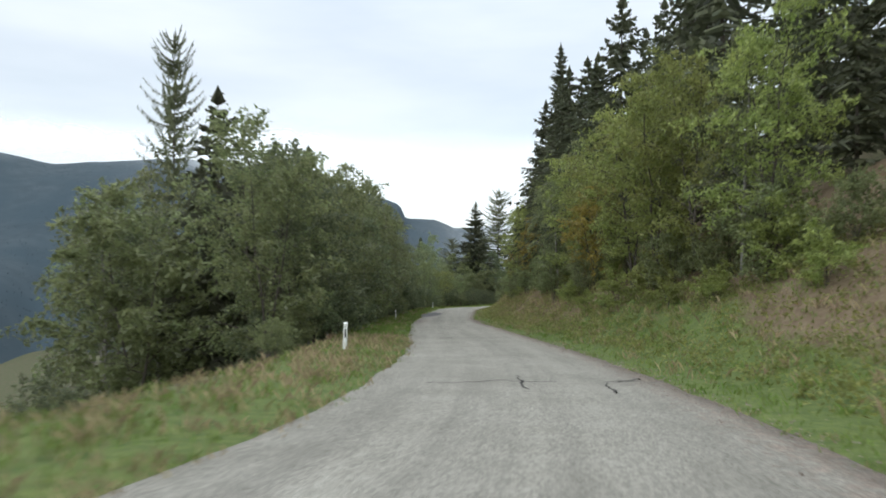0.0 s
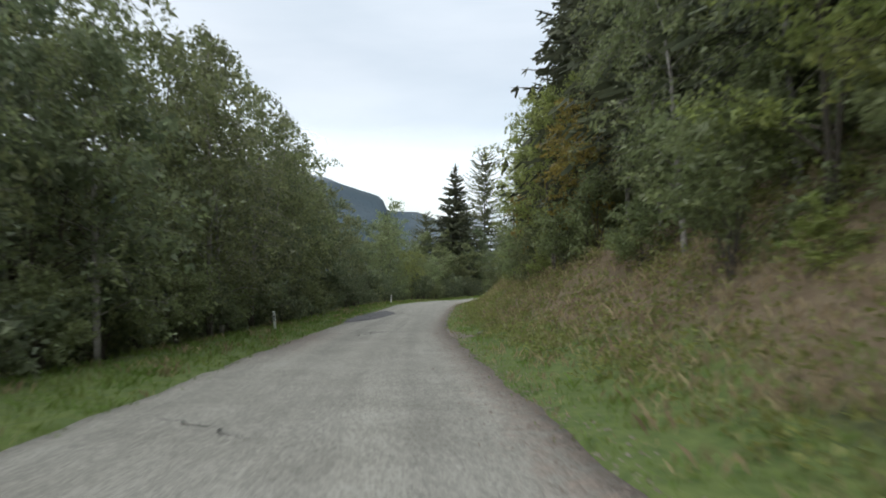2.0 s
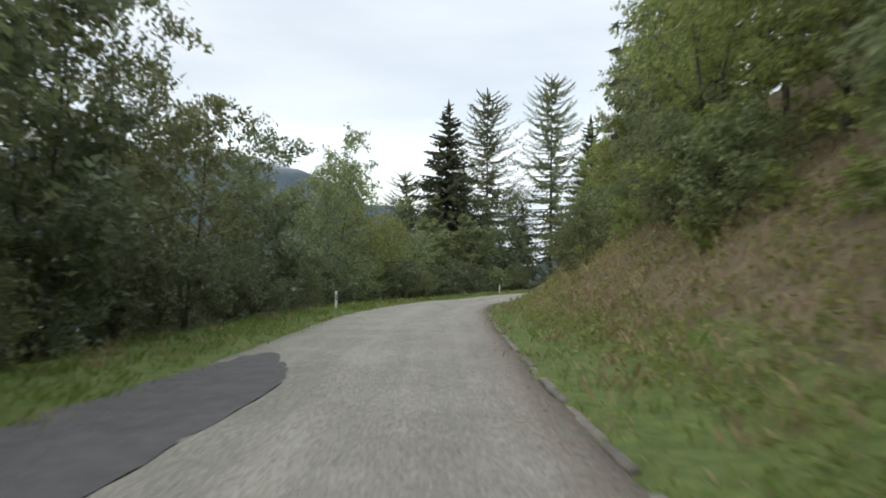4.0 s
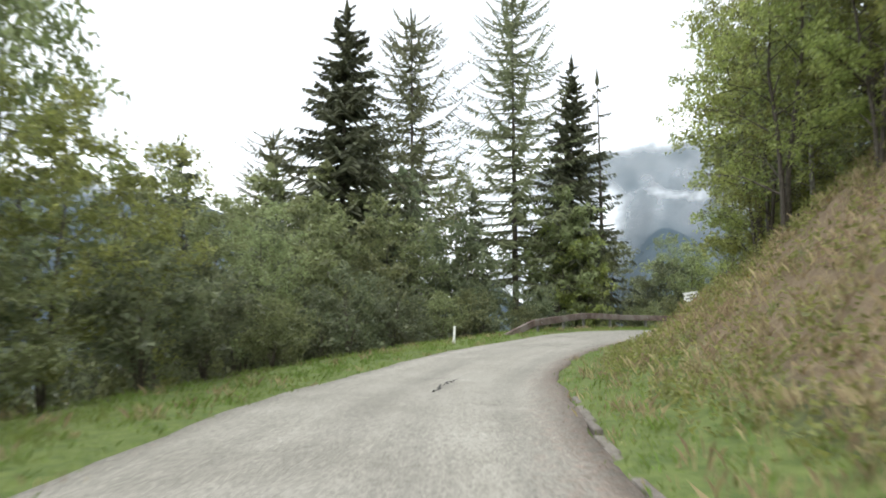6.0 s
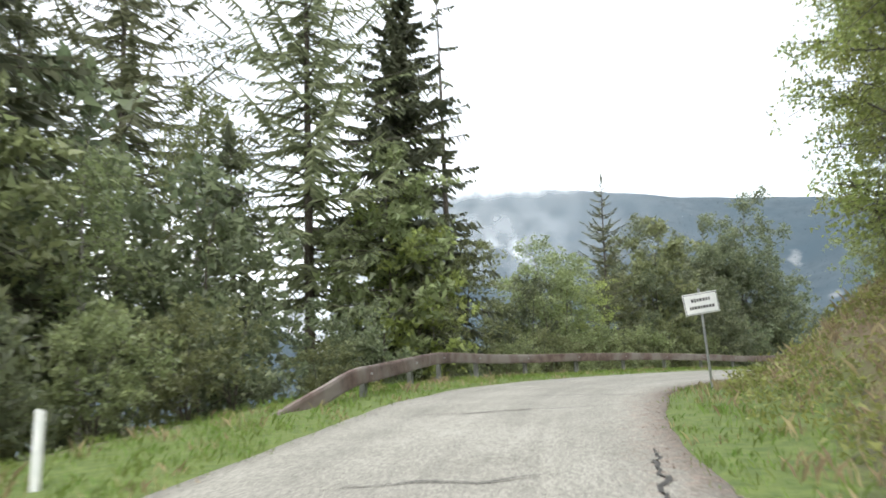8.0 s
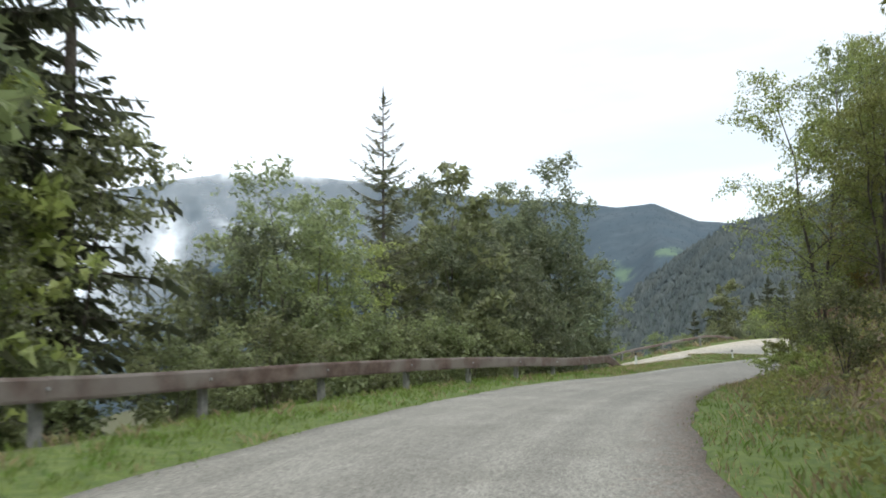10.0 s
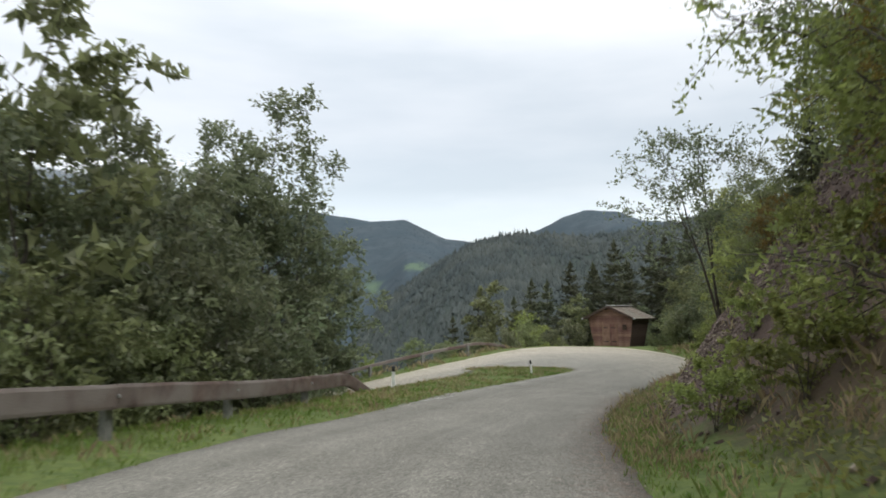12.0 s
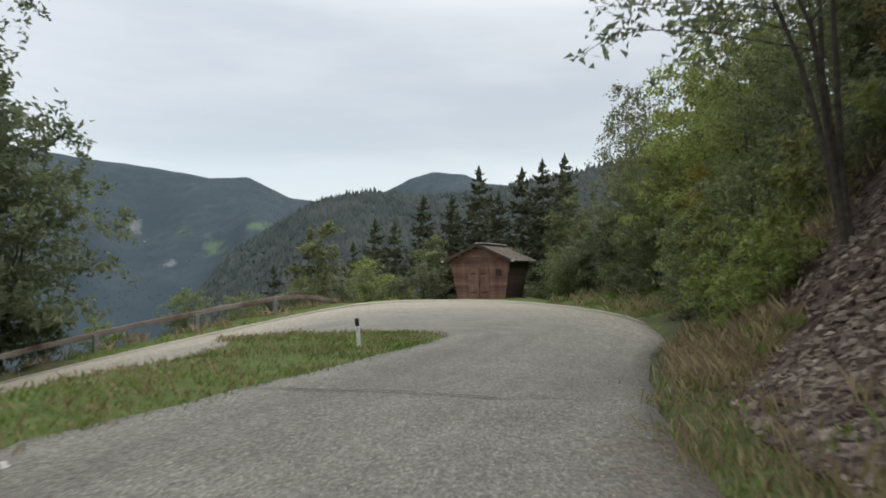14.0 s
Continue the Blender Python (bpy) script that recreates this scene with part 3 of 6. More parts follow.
def build_distance():
    ring = [(-75, 9.5), (-45, 8.6), (-34.5, 7.4), (-31, 6.9), (-22, 8.0), (-14, 7.4), (-9, 6.2), (-7.2, 5.5), (-5.2, 4.8), (-4.4, 4.5), (-3.9, 3.4), (-1.4, 3.4), (0.3, 2.7), (4, 3.0), (10, 4.9), (18, 8.6), (23, 9.8),
            (28, 10.75), (35, 10.75), (39.5, 10.1), (44, 9.5), (47, 8.9), (52, 8.3), (55.4, 8.1), (59.5, 7.45), (62.3, 7.6), (65.6, 6.15), (70, 5.5), (73.3, 6.6), (75.2, 7.6), (77, 8.1), (79.6, 7.9), (81.5, 7.0), (86, 6.6), (105, 8.5)]
    ring = [(b, e - 0.12) for b, e in ring]
    surf = polar_hill("far_mountain_range", ring, 700, 2600, 3600, -260, FAR, "wooded mountain range under low cloud, tinted blue-green for haze", 3, 0.2)
    far = bpy.data.objects["far_mountain_range"].data
    p = surf.reshape(-1, 3)
    bear, high = np.degrees(np.arctan2(p[:, 0] - 30, p[:, 1] - 120)), np.degrees(np.arctan2(p[:, 2] + 8, np.hypot(p[:, 0] - 30, p[:, 1] - 120)))
    for layer, spots in (("meadow", ((59.5, 2.1, 0.9, 0.7), (63.0, 3.6, 1.2, 0.4), (57.7, 3.1, 0.8, 0.35))), ("cliff", ((54.2, 3.6, 0.5, 0.6), (56.6, 0.7, 0.5, 0.3)))):
        v = sum(np.exp(-(((bear - b) / wb) ** 2 + ((high - h) / wh) ** 2)) for b, h, wb, wh in spots)
        far.attributes.new(layer, "FLOAT", "POINT").data.foreach_set("value", np.clip(v, 0, 1).astype(np.float32))
    far_forest("far_mountain_woods", surf, 14000, 5.0, FAR_TREE, "dense conifer forest on far slopes, tinted bluish for haze", 5, 7)
    mid = [(52, -9), (56, -4), (60, 1.0), (63.5, 3.5), (66.8, 5.3), (68.7, 5.7), (70.9, 6.1), (73, 6.0), (76, 5.8), (80, 6.1), (83.2, 6.7), (86.7, 7.4), (89.7, 8.0), (95, 9.0), (110, 11)]
    surf = polar_hill("wooded_hill", mid, 210, 750, 1100, -95, HILL, "dark wooded hill across the valley, tinted for haze", 8, 0.15)
    far_forest("hill_woods", surf, 26000, 6.4, HILL_TREE, "dense mixed forest on a nearer hill, tinted for haze", 9, leafy=0.55)


def build_mist():
    """Thin shreds of mist hanging before the far range, thickest in the valley beside the stand and along the ridge under the cloud."""
    b, e = np.arange(-48, 52, 0.5), np.arange(-9, 13.2, 0.3)
    bb, ee = np.meshgrid(b, e)
    reach = 1500
    V = np.column_stack([30 + reach * np.sin(np.radians(bb.ravel())), 120 + reach * np.cos(np.radians(bb.ravel())), np.tan(np.radians(ee.ravel())) * reach - 8])
    i = np.arange(bb.size).reshape(bb.shape)
    Fc = np.column_stack([i[:-1, :-1].ravel(), i[:-1, 1:].ravel(), i[1:, 1:].ravel(), i[1:, :-1].ravel()])
    ob = mesh_ob("valley_mist", V, Fc, MIST, smooth=True)
    # bearing, height, half widths, tilt and thickness of each shred
    # the last, widest row is a thin haze veil added to pale the range
    shreds = ((23.4, 5.0, 1.0, 1.9, 0.0, 0.75), (14, 3.6, 6.0, 4.2, 0.0, 0.88), (7, 2.6, 5.0, 3.5, 0.0, 0.75), (13, -3.0, 7.0, 3.0, 0.0, 0.8), (29.5, 6.3, 2.4, 0.26, -0.18, 0.4), (33.4, 5.1, 1.6, 0.28, -0.6, 0.5), (33.0, 5.9, 0.5, 0.45, 0.0, 0.3),
              (27.5, 1.2, 1.5, 0.45, 0.0, 0.55), (-17, 9.0, 6, 1.5, 0.0, 0.95), (-36, 9.0, 9, 1.0, 0.0, 0.7), (26, 11.0, 7, 0.8, 0.0, 0.7), (37, 11.0, 8, 0.7, 0.0, 0.65), (-10, 6.9, 3.0, 0.5, 0.0, 0.45), (30, 7.0, 12, 4.0, 0.0, 0.16))
    thick = np.zeros(bb.shape)
    for b0, e0, wb, we, tilt, most in shreds:
        v = most * np.exp(-(((bb - b0) / wb) ** 2 + ((ee - e0 - tilt * (bb - b0)) / we) ** 2))
        thick = 1 - (1 - thick) * (1 - v)
    edge = np.clip((bb - b[0]) / 6, 0, 1) * np.clip((b[-1] - bb) / 6, 0, 1) * np.clip((ee - e[0]) / 1.5, 0, 1) * np.clip((e[-1] - ee) / 1.2, 0, 1)
    ob.data.attributes.new("thick", "FLOAT", "POINT").data.foreach_set("value", (thick * edge).ravel().astype(np.float32))
    tagged(ob, "white shreds of mist hanging before the far slopes", "mist", kind="stuff")


def mist():
    m = bpy.data.materials.new("drifting_mist")
    m.use_nodes = True
    nt = m.node_tree
    nt.nodes.clear()
    out, clear, white, back = (nt.nodes.new("ShaderNode" + k) for k in ("OutputMaterial", "BsdfTransparent", "BsdfDiffuse", "BsdfTranslucent"))
    white.inputs[0].default_value = back.inputs[0].default_value = (0.93, 0.945, 0.96, 1)
    body, mix = nt.nodes.new("ShaderNodeAddShader"), nt.nodes.new("ShaderNodeMixShader")
    nt.links.new(white.outputs[0], body.inputs[0])
    nt.links.new(back.outputs[0], body.inputs[1])
    at, coord, n = nt.nodes.new("ShaderNodeAttribute"), nt.nodes.new("ShaderNodeTexCoord"), nt.nodes.new("ShaderNodeTexNoise")
    at.attribute_name = "thick"
    n.inputs["Scale"].default_value, n.inputs["Detail"].default_value = 0.024, 7
    nt.links.new(coord.outputs["Object"], n.inputs["Vector"])
    r = nt.nodes.new("ShaderNodeMapRange")
    r.inputs["From Min"].default_value, r.inputs["From Max"].default_value = 0.3, 0.62
    r.inputs["To Min"].default_value, r.inputs["To Max"].default_value = 0.35, 1.15
    nt.links.new(n.outputs[0], r.inputs[0])
    k = nt.nodes.new("ShaderNodeMath")
    k.operation, k.use_clamp = "MULTIPLY", True
    nt.links.new(at.outputs["Fac"], k.inputs[0])
    nt.links.new(r.outputs[0], k.inputs[1])
    nt.links.new(k.outputs[0], mix.inputs[0])
    nt.links.new(clear.outputs[0], mix.inputs[1])
    nt.links.new(body.outputs[0], mix.inputs[2])
    nt.links.new(mix.outputs[0], out.inputs[0])
    return m


MIST = mist()
build_ground()
build_road()
build_distance()
build_mist()


# ---------------------------------------------------------------- trees
def tube(V, Fc, pts, radii, sides=6):
    """Adds a tapered tube along pts to the lists."""
    pts = [np.array(p, float) for p in pts]
    s = len(V)
    for k, p in enumerate(pts):
        d = pts[min(k + 1, len(pts) - 1)] - pts[max(k - 1, 0)]
        d /= np.linalg.norm(d) + 1e-9
        u = np.cross(d, (0.3, 0.9, 0.2))
        u /= np.linalg.norm(u)
        w = np.cross(d, u)
        for a in range(sides):
            c, q = math.cos(a * 2 * math.pi / sides), math.sin(a * 2 * math.pi / sides)
            V.append(p + radii[k] * (c * u + q * w))
    for k in range(len(pts) - 1):
        for a in range(sides):
            b = (a + 1) % sides
            Fc.append((s + k * sides + a, s + k * sides + b, s + (k + 1) * sides + b, s + (k + 1) * sides + a))


def leaf_tris(P, size, rnd, droop=0.0, long=1.9):
    """Small pointed leaves at the points P, turned every way."""
    n = len(P)
    a = rnd.normal(size=(n, 3))
    a[:, 2] -= droop
    a /= np.linalg.norm(a, axis=1)[:, None]
    b = np.cross(a, rnd.normal(size=(n, 3)))
    b /= np.linalg.norm(b, axis=1)[:, None]
    s = size * rnd.uniform(0.6, 1.35, (n, 1))
    V = np.stack([P + b * s * 0.55, P - b * s * 0.55, P + a * s * long], 1).reshape(-1, 3)
    return V, np.arange(3 * n).reshape(n, 3)


def broadleaf(label, height, spread, leaves, size, seed, mat, bark, trunks=1, low=0.12, droop=0.2, lean=0.06, kind="tree", limbs=22, fill=1.0, twigs=9):
    """A leafy tree or bush with its foot at the origin: trunk with limbs and twigs, and a crown of many small leaves along the twigs."""
    rnd = np.random.RandomState(seed)
    V, Fc, P = [], [], []
    f7 = np.linspace(0, 1, 7)
    per_twig = max(6, leaves // (limbs * twigs))
    for k in range(trunks):
        ang = (k + rnd.rand() * 0.5) * 6.28 / trunks
        away = (0.0 if trunks == 1 else 0.25 * spread) + lean * height
        h = height * (1.0 if k == 0 else rnd.uniform(0.62, 0.95))
        pts = np.array([np.array([math.cos(ang) * away * f**1.3, math.sin(ang) * away * f**1.3, f * h - (0.6 if f == 0 else 0)]) + rnd.normal(size=3) * 0.012 * height * f for f in f7])
        r0 = 0.0105 * height * (1.0 if trunks == 1 else 0.7)
        tube(V, Fc, pts, [r0 * (1 - 0.92 * f) for f in f7], 7)
        count = max(4, limbs // trunks)
        for j in range(count):
            f = low + (0.97 - low) * ((j + rnd.rand()) / count) ** 0.9
            base = np.array([np.interp(f, f7, pts[:, c]) for c in range(3)])
            a = j * 2.4 + rnd.rand() * 1.2
            g = (f - low) / (1.0 - low)
            reach = spread * (0.28 + 0.72 * math.sin(math.pi * min(1, g * 0.72 + 0.28))) * rnd.uniform(0.6, 1.12)
            up = reach * rnd.uniform(0.35, 0.9)
            mid = base + np.array([math.cos(a) * reach * 0.5, math.sin(a) * reach * 0.5, up * 0.6])
            end = base + np.array([math.cos(a) * reach, math.sin(a) * reach, up * (1 - droop)])
            rb = max(0.007, r0 * (1 - f) * (0.55 if droop < 0.5 else 0.25))
            tube(V, Fc, [base, mid, end], [rb, rb * 0.6, rb * 0.25], 4)
            for q in range(twigs):
                u = 0.25 + 0.75 * (q + rnd.rand()) / twigs
                o = base * (1 - u) ** 2 + 2 * u * (1 - u) * mid + u * u * end
                d = np.array([math.cos(a), math.sin(a), 0.45]) * 0.7 + rnd.normal(size=3) * (0.75, 0.75, 0.55)
                d = d / np.linalg.norm(d) * spread * rnd.uniform(0.22, 0.5) * fill
                d[2] -= droop * np.linalg.norm(d)
                if size < 0.09 and kind == "tree":
                    tube(V, Fc, [o, o + d * 0.95], [rb * 0.3 + 0.003, 0.003], 3)
                t = rnd.rand(per_twig, 1) ** 0.8 * 1.05
                P.append(o + d * t + rnd.normal(size=(per_twig, 3)) * 0.055 * spread * (1.15 - 0.6 * t) - np.array([0, 0, 1.0]) * droop * 0.25 * spread * t**2)
        lead = pts[-1] - pts[-2]
        n = per_twig * 3
        t = rnd.rand(n, 1)
        P.append(pts[-2] + lead * t * 1.04 + rnd.normal(size=(n, 3)) * 0.09 * spread * (1.2 - t))
    P = np.vstack(P)
    P = P[P[:, 2] > 0.015 * height]
    top = new("tree" if kind == "tree" else kind)
    mesh_ob("trunk" if kind == "tree" else "stem", V, Fc, bark, top, smooth=True)
    lv, lf = leaf_tris(P, size, rnd, droop)
    mesh_ob("crown" if kind == "tree" else "foliage", lv, lf, mat, top)
    tagged(top, label, kind)
    return top


def conifer(label, height, radius, seed, mat, shape=0.75, whorls=26, per=7, droop=0.35, thin=0.11, gap=0.0, base=0.06, bare_top=0.0, kind="spruce", twigs=7, curl=0.5, spray=1.0):
    """A conifer with whorls of drooping boughs, each with rows of needle sprays."""
    rnd = np.random.RandomState(seed)
    V, Fc = [], []
    bend = rnd.normal(size=2) * 0.01 * height
    zs = np.linspace(0, 1, 8)
    tube(V, Fc, [(bend[0] * f * f, bend[1] * f * f, f * height - (0.6 if f == 0 else 0)) for f in zs], [0.011 * height * (1 - 0.93 * f) for f in zs], 7)
    N, NF = [], []

    def quad(a, b, c, d):
        s = len(N)
        N.extend((a, b, c, d))
        NF.append((s, s + 1, s + 2, s + 3))

    for k in range(whorls):
        f = base + (1 - base) * (max(k + rnd.uniform(-0.3, 0.3), 0) / whorls) ** 0.92
        f = min(max(f, base), 0.985)
        reach0 = radius * (1 - f) ** shape * (0.75 + 0.25 * min(1, (f - base) * 6)) + 0.02 * height * (1 - f)
        for b in range(per):
            if rnd.rand() < gap:
                continue
            a = b * 6.28 / per + k * 1.9 + rnd.normal() * 0.25
            reach = reach0 * rnd.uniform(0.6, 1.15)
            out = np.array([math.cos(a), math.sin(a), 0.0])
            side = np.array([-out[1], out[0], 0.0])
            z0 = f * height + rnd.normal() * 0.01 * height
            c0 = np.array([bend[0] * f * f, bend[1] * f * f, 0.0])
            def at(g):
                return c0 + out * reach * g + np.array([0, 0, z0 + reach * (0.12 * g * (1 - f) + 0.25 * f * g - droop * (g ** 1.5) * (1.15 - f) + curl * 0.25 * g**3)])
            tube(V, Fc, [at(0), at(0.45), at(0.95)] if kind == "larch" else [at(0), at(0.9)], [(0.03 if kind == "larch" else 0.018) * reach**0.5 * (1 - 0.6 * f), 0.011 * reach**0.5 * (1 - 0.6 * f), 0.004][:3 if kind == "larch" else 2], 3)
            if f > 1 - bare_top:
                if rnd.rand() < 0.6:
                    continue
            for q in range(twigs):
                g = (q + 0.6 + rnd.uniform(-0.3, 0.3)) / twigs
                p = at(g)
                ln = reach * (0.14 + 0.3 * (1 - g)) * rnd.uniform(0.7, 1.2) * spray
                wd = thin * (0.8 + 0.5 * rnd.rand()) * (0.5 + 0.5 * min(1, reach))
                for sg in (-1, 1):
                    fw = out * rnd.uniform(0.35, 0.9) + side * sg
                    fw = fw / np.linalg.norm(fw)
                    hang = np.array([0, 0, -rnd.uniform(0.1, 0.75)])
                    e = p + fw * ln + hang * ln * (0.6 + droop)
                    w2 = np.array([0, 0, wd]) * rnd.uniform(0.3, 1.0) + out * wd * rnd.uniform(-0.6, 0.6)
                    quad(p - w2 * 0.4, p + w2 * 0.6, e + w2 * 0.25, e - w2 * 0.3)
            p, e = at(0.72), at(1.06)
            quad(p + side * thin * 0.7, p - side * thin * 0.7, e - side * thin * 0.2, e + side * thin * 0.2)
    top_p = np.array([bend[0], bend[1], height])
    for q in range(6):
        d = np.array([math.cos(q * 1.05), math.sin(q * 1.05), 0])
        quad(top_p - (0, 0, 0.05 * height), top_p - (0, 0, 0.035 * height) + d * thin * 1.2, top_p + (0, 0, 0.02 * height), top_p - (0, 0, 0.03 * height))
    top = new(kind)
    mesh_ob("trunk", V, Fc, BARK, top, smooth=True)
    mesh_ob("crown", N, NF, mat, top)
    tagged(top, label, "conifer")
    return top


def put(proto, x, y, scale=1.0, turn=None, sink=0.1, group="", label="", tall=1.0, z=None, tilt=None):
    ob = copy_thing(proto, Matrix.Identity(4))
    zz = land_z(x, y) if z is None else z
    ob.location = (x, y, zz - sink)
    loose = 0.01 if proto["category"] == "conifer" else 0.04
    a, b = (random.uniform(-loose, loose), random.uniform(-loose, loose)) if tilt is None else tilt
    ob.rotation_euler = (a, b, random.uniform(0, 6.28) if turn is None else turn)
    ob.scale = (scale, scale, scale * tall)
    tagged(ob, label, "", group)
    return ob


def discard(ob):
    for o in (*ob.children_recursive, ob):
        bpy.data.objects.remove(o)


PROTO = {
    "alder": broadleaf("dense dark green alder on the slope below the road", 9.0, 2.7, 8200, 0.103, 11, LEAF[1], BARK, trunks=3, low=0.05, limbs=30),
    "ash": broadleaf("mid-green broadleaf tree among roadside woods", 10.0, 2.7, 6800, 0.099, 12, LEAF[0], BARK, trunks=2, low=0.07, limbs=30),
    "birch": broadleaf("slender birch with pale bark and drooping twigs", 10.0, 2.1, 5400, 0.08, 13, LEAF[0], BIRCH_BARK, low=0.12, droop=0.6, limbs=34),
    "lime": broadleaf("light green young broadleaf tree on the bank", 9.0, 2.3, 9500, 0.076, 14, LEAF[2], BARK, trunks=2, low=0.04, limbs=30),
    "finelime": broadleaf("light green young tree close to the road", 9.0, 2.2, 15000, 0.052, 36, LEAF[2], BARK, trunks=2, low=0.04, limbs=34, twigs=11),
    "fineash": broadleaf("mid-green young tree close to the road", 9.0, 2.3, 14000, 0.054, 37, LEAF[0], BARK, trunks=2, low=0.06, limbs=34, twigs=11),
    "gold": broadleaf("broadleaf tree turning yellow in autumn", 7.0, 2.0, 4500, 0.085, 15, LEAF[3], BARK, trunks=2, low=0.06, limbs=24),
    "bush": broadleaf("rounded dense green roadside bush", 3.6, 1.8, 4000, 0.074, 16, LEAF[0], BARK, trunks=5, low=0.03, kind="bush", limbs=25),
    "darkbush": broadleaf("rounded dark green roadside bush", 4.2, 2.0, 2900, 0.1, 17, LEAF[1], BARK, trunks=5, low=0.03, kind="bush", limbs=25),
    "shrub": broadleaf("low light green leafy shrub on the bank", 1.5, 0.8, 1700, 0.046, 18, LEAF[2], BARK, trunks=4, low=0.03, kind="shrub", limbs=12, twigs=6),
    "sapling": broadleaf("thin upright rowan sapling with sparse leaves", 6.0, 1.9, 4800, 0.056, 19, LEAF[1], BARK, trunks=4, low=0.36, limbs=26, droop=0.0),
    "faralder": broadleaf("dense dark green alder in a stand of trees", 9.0, 2.7, 5000, 0.148, 31, LEAF[1], BARK, trunks=3, low=0.05, limbs=26, twigs=8),
    "tallalder": broadleaf("tall dense dark green alder past the lower leg", 15.0, 4.0, 15000, 0.125, 35, LEAF[1], BARK, trunks=3, low=0.04, limbs=42),
    "farash": broadleaf("mid-green broadleaf tree in a stand of trees", 10.0, 2.7, 5000, 0.148, 32, LEAF[0], BARK, trunks=2, low=0.07, limbs=26, twigs=8),
    "farlime": broadleaf("light green broadleaf tree in a stand of trees", 9.0, 2.4, 3600, 0.135, 33, LEAF[2], BARK, trunks=2, low=0.05, limbs=26, twigs=8),
    "sallow": broadleaf("pale grey-green sallow bush", 3.0, 1.4, 2200, 0.08, 34, SALLOW, BARK, trunks=5, low=0.03, kind="bush", limbs=20, twigs=7),
    "spruce": conifer("tall dark green spruce", 17.0, 4.4, 21, NEEDLE, shape=0.7, whorls=28, per=7, thin=0.25, twigs=6),
    "broadspruce": conifer("tall broad ragged dark green spruce", 17.0, 4.7, 26, NEEDLE, shape=0.72, whorls=40, per=8, thin=0.17, twigs=20, gap=0.08, droop=0.45, spray=0.62),
    "tallspruce": conifer("very tall spruce with a bare lower trunk", 38.0, 4.6, 29, NEEDLE, shape=0.6, whorls=34, per=7, thin=0.34, twigs=7, base=0.5),
    "farspruce": conifer("tall dark spruce standing back among trees", 17.0, 4.4, 27, NEEDLE, shape=0.7, whorls=24, per=6, thin=0.34, twigs=5),
    "youngspruce": conifer("young dense dark green spruce", 8.0, 2.2, 22, NEEDLE, whorls=19, per=7, thin=0.17, twigs=6),
    "larch": conifer("tall sparse larch with thin hanging twigs", 20.0, 5.8, 23, LARCH, shape=0.42, whorls=30, per=7, droop=0.5, thin=0.095, gap=0.1, base=0.25, kind="larch", twigs=26, curl=1.1, spray=0.34),
    "younglarch": conifer("young larch with a bare top", 15.0, 3.4, 24, LARCH, shape=0.75, whorls=34, per=6, droop=-0.1, thin=0.07, gap=0.0, base=0.06, bare_top=0.22, kind="larch", twigs=12, curl=0.6, spray=0.6),
    "stem": conifer("slim half-dead spruce stem with few tufts", 23.0, 1.7, 25, NEEDLE, shape=0.2, whorls=30, per=5, thin=0.16, gap=0.72, kind="spruce", twigs=7),
}


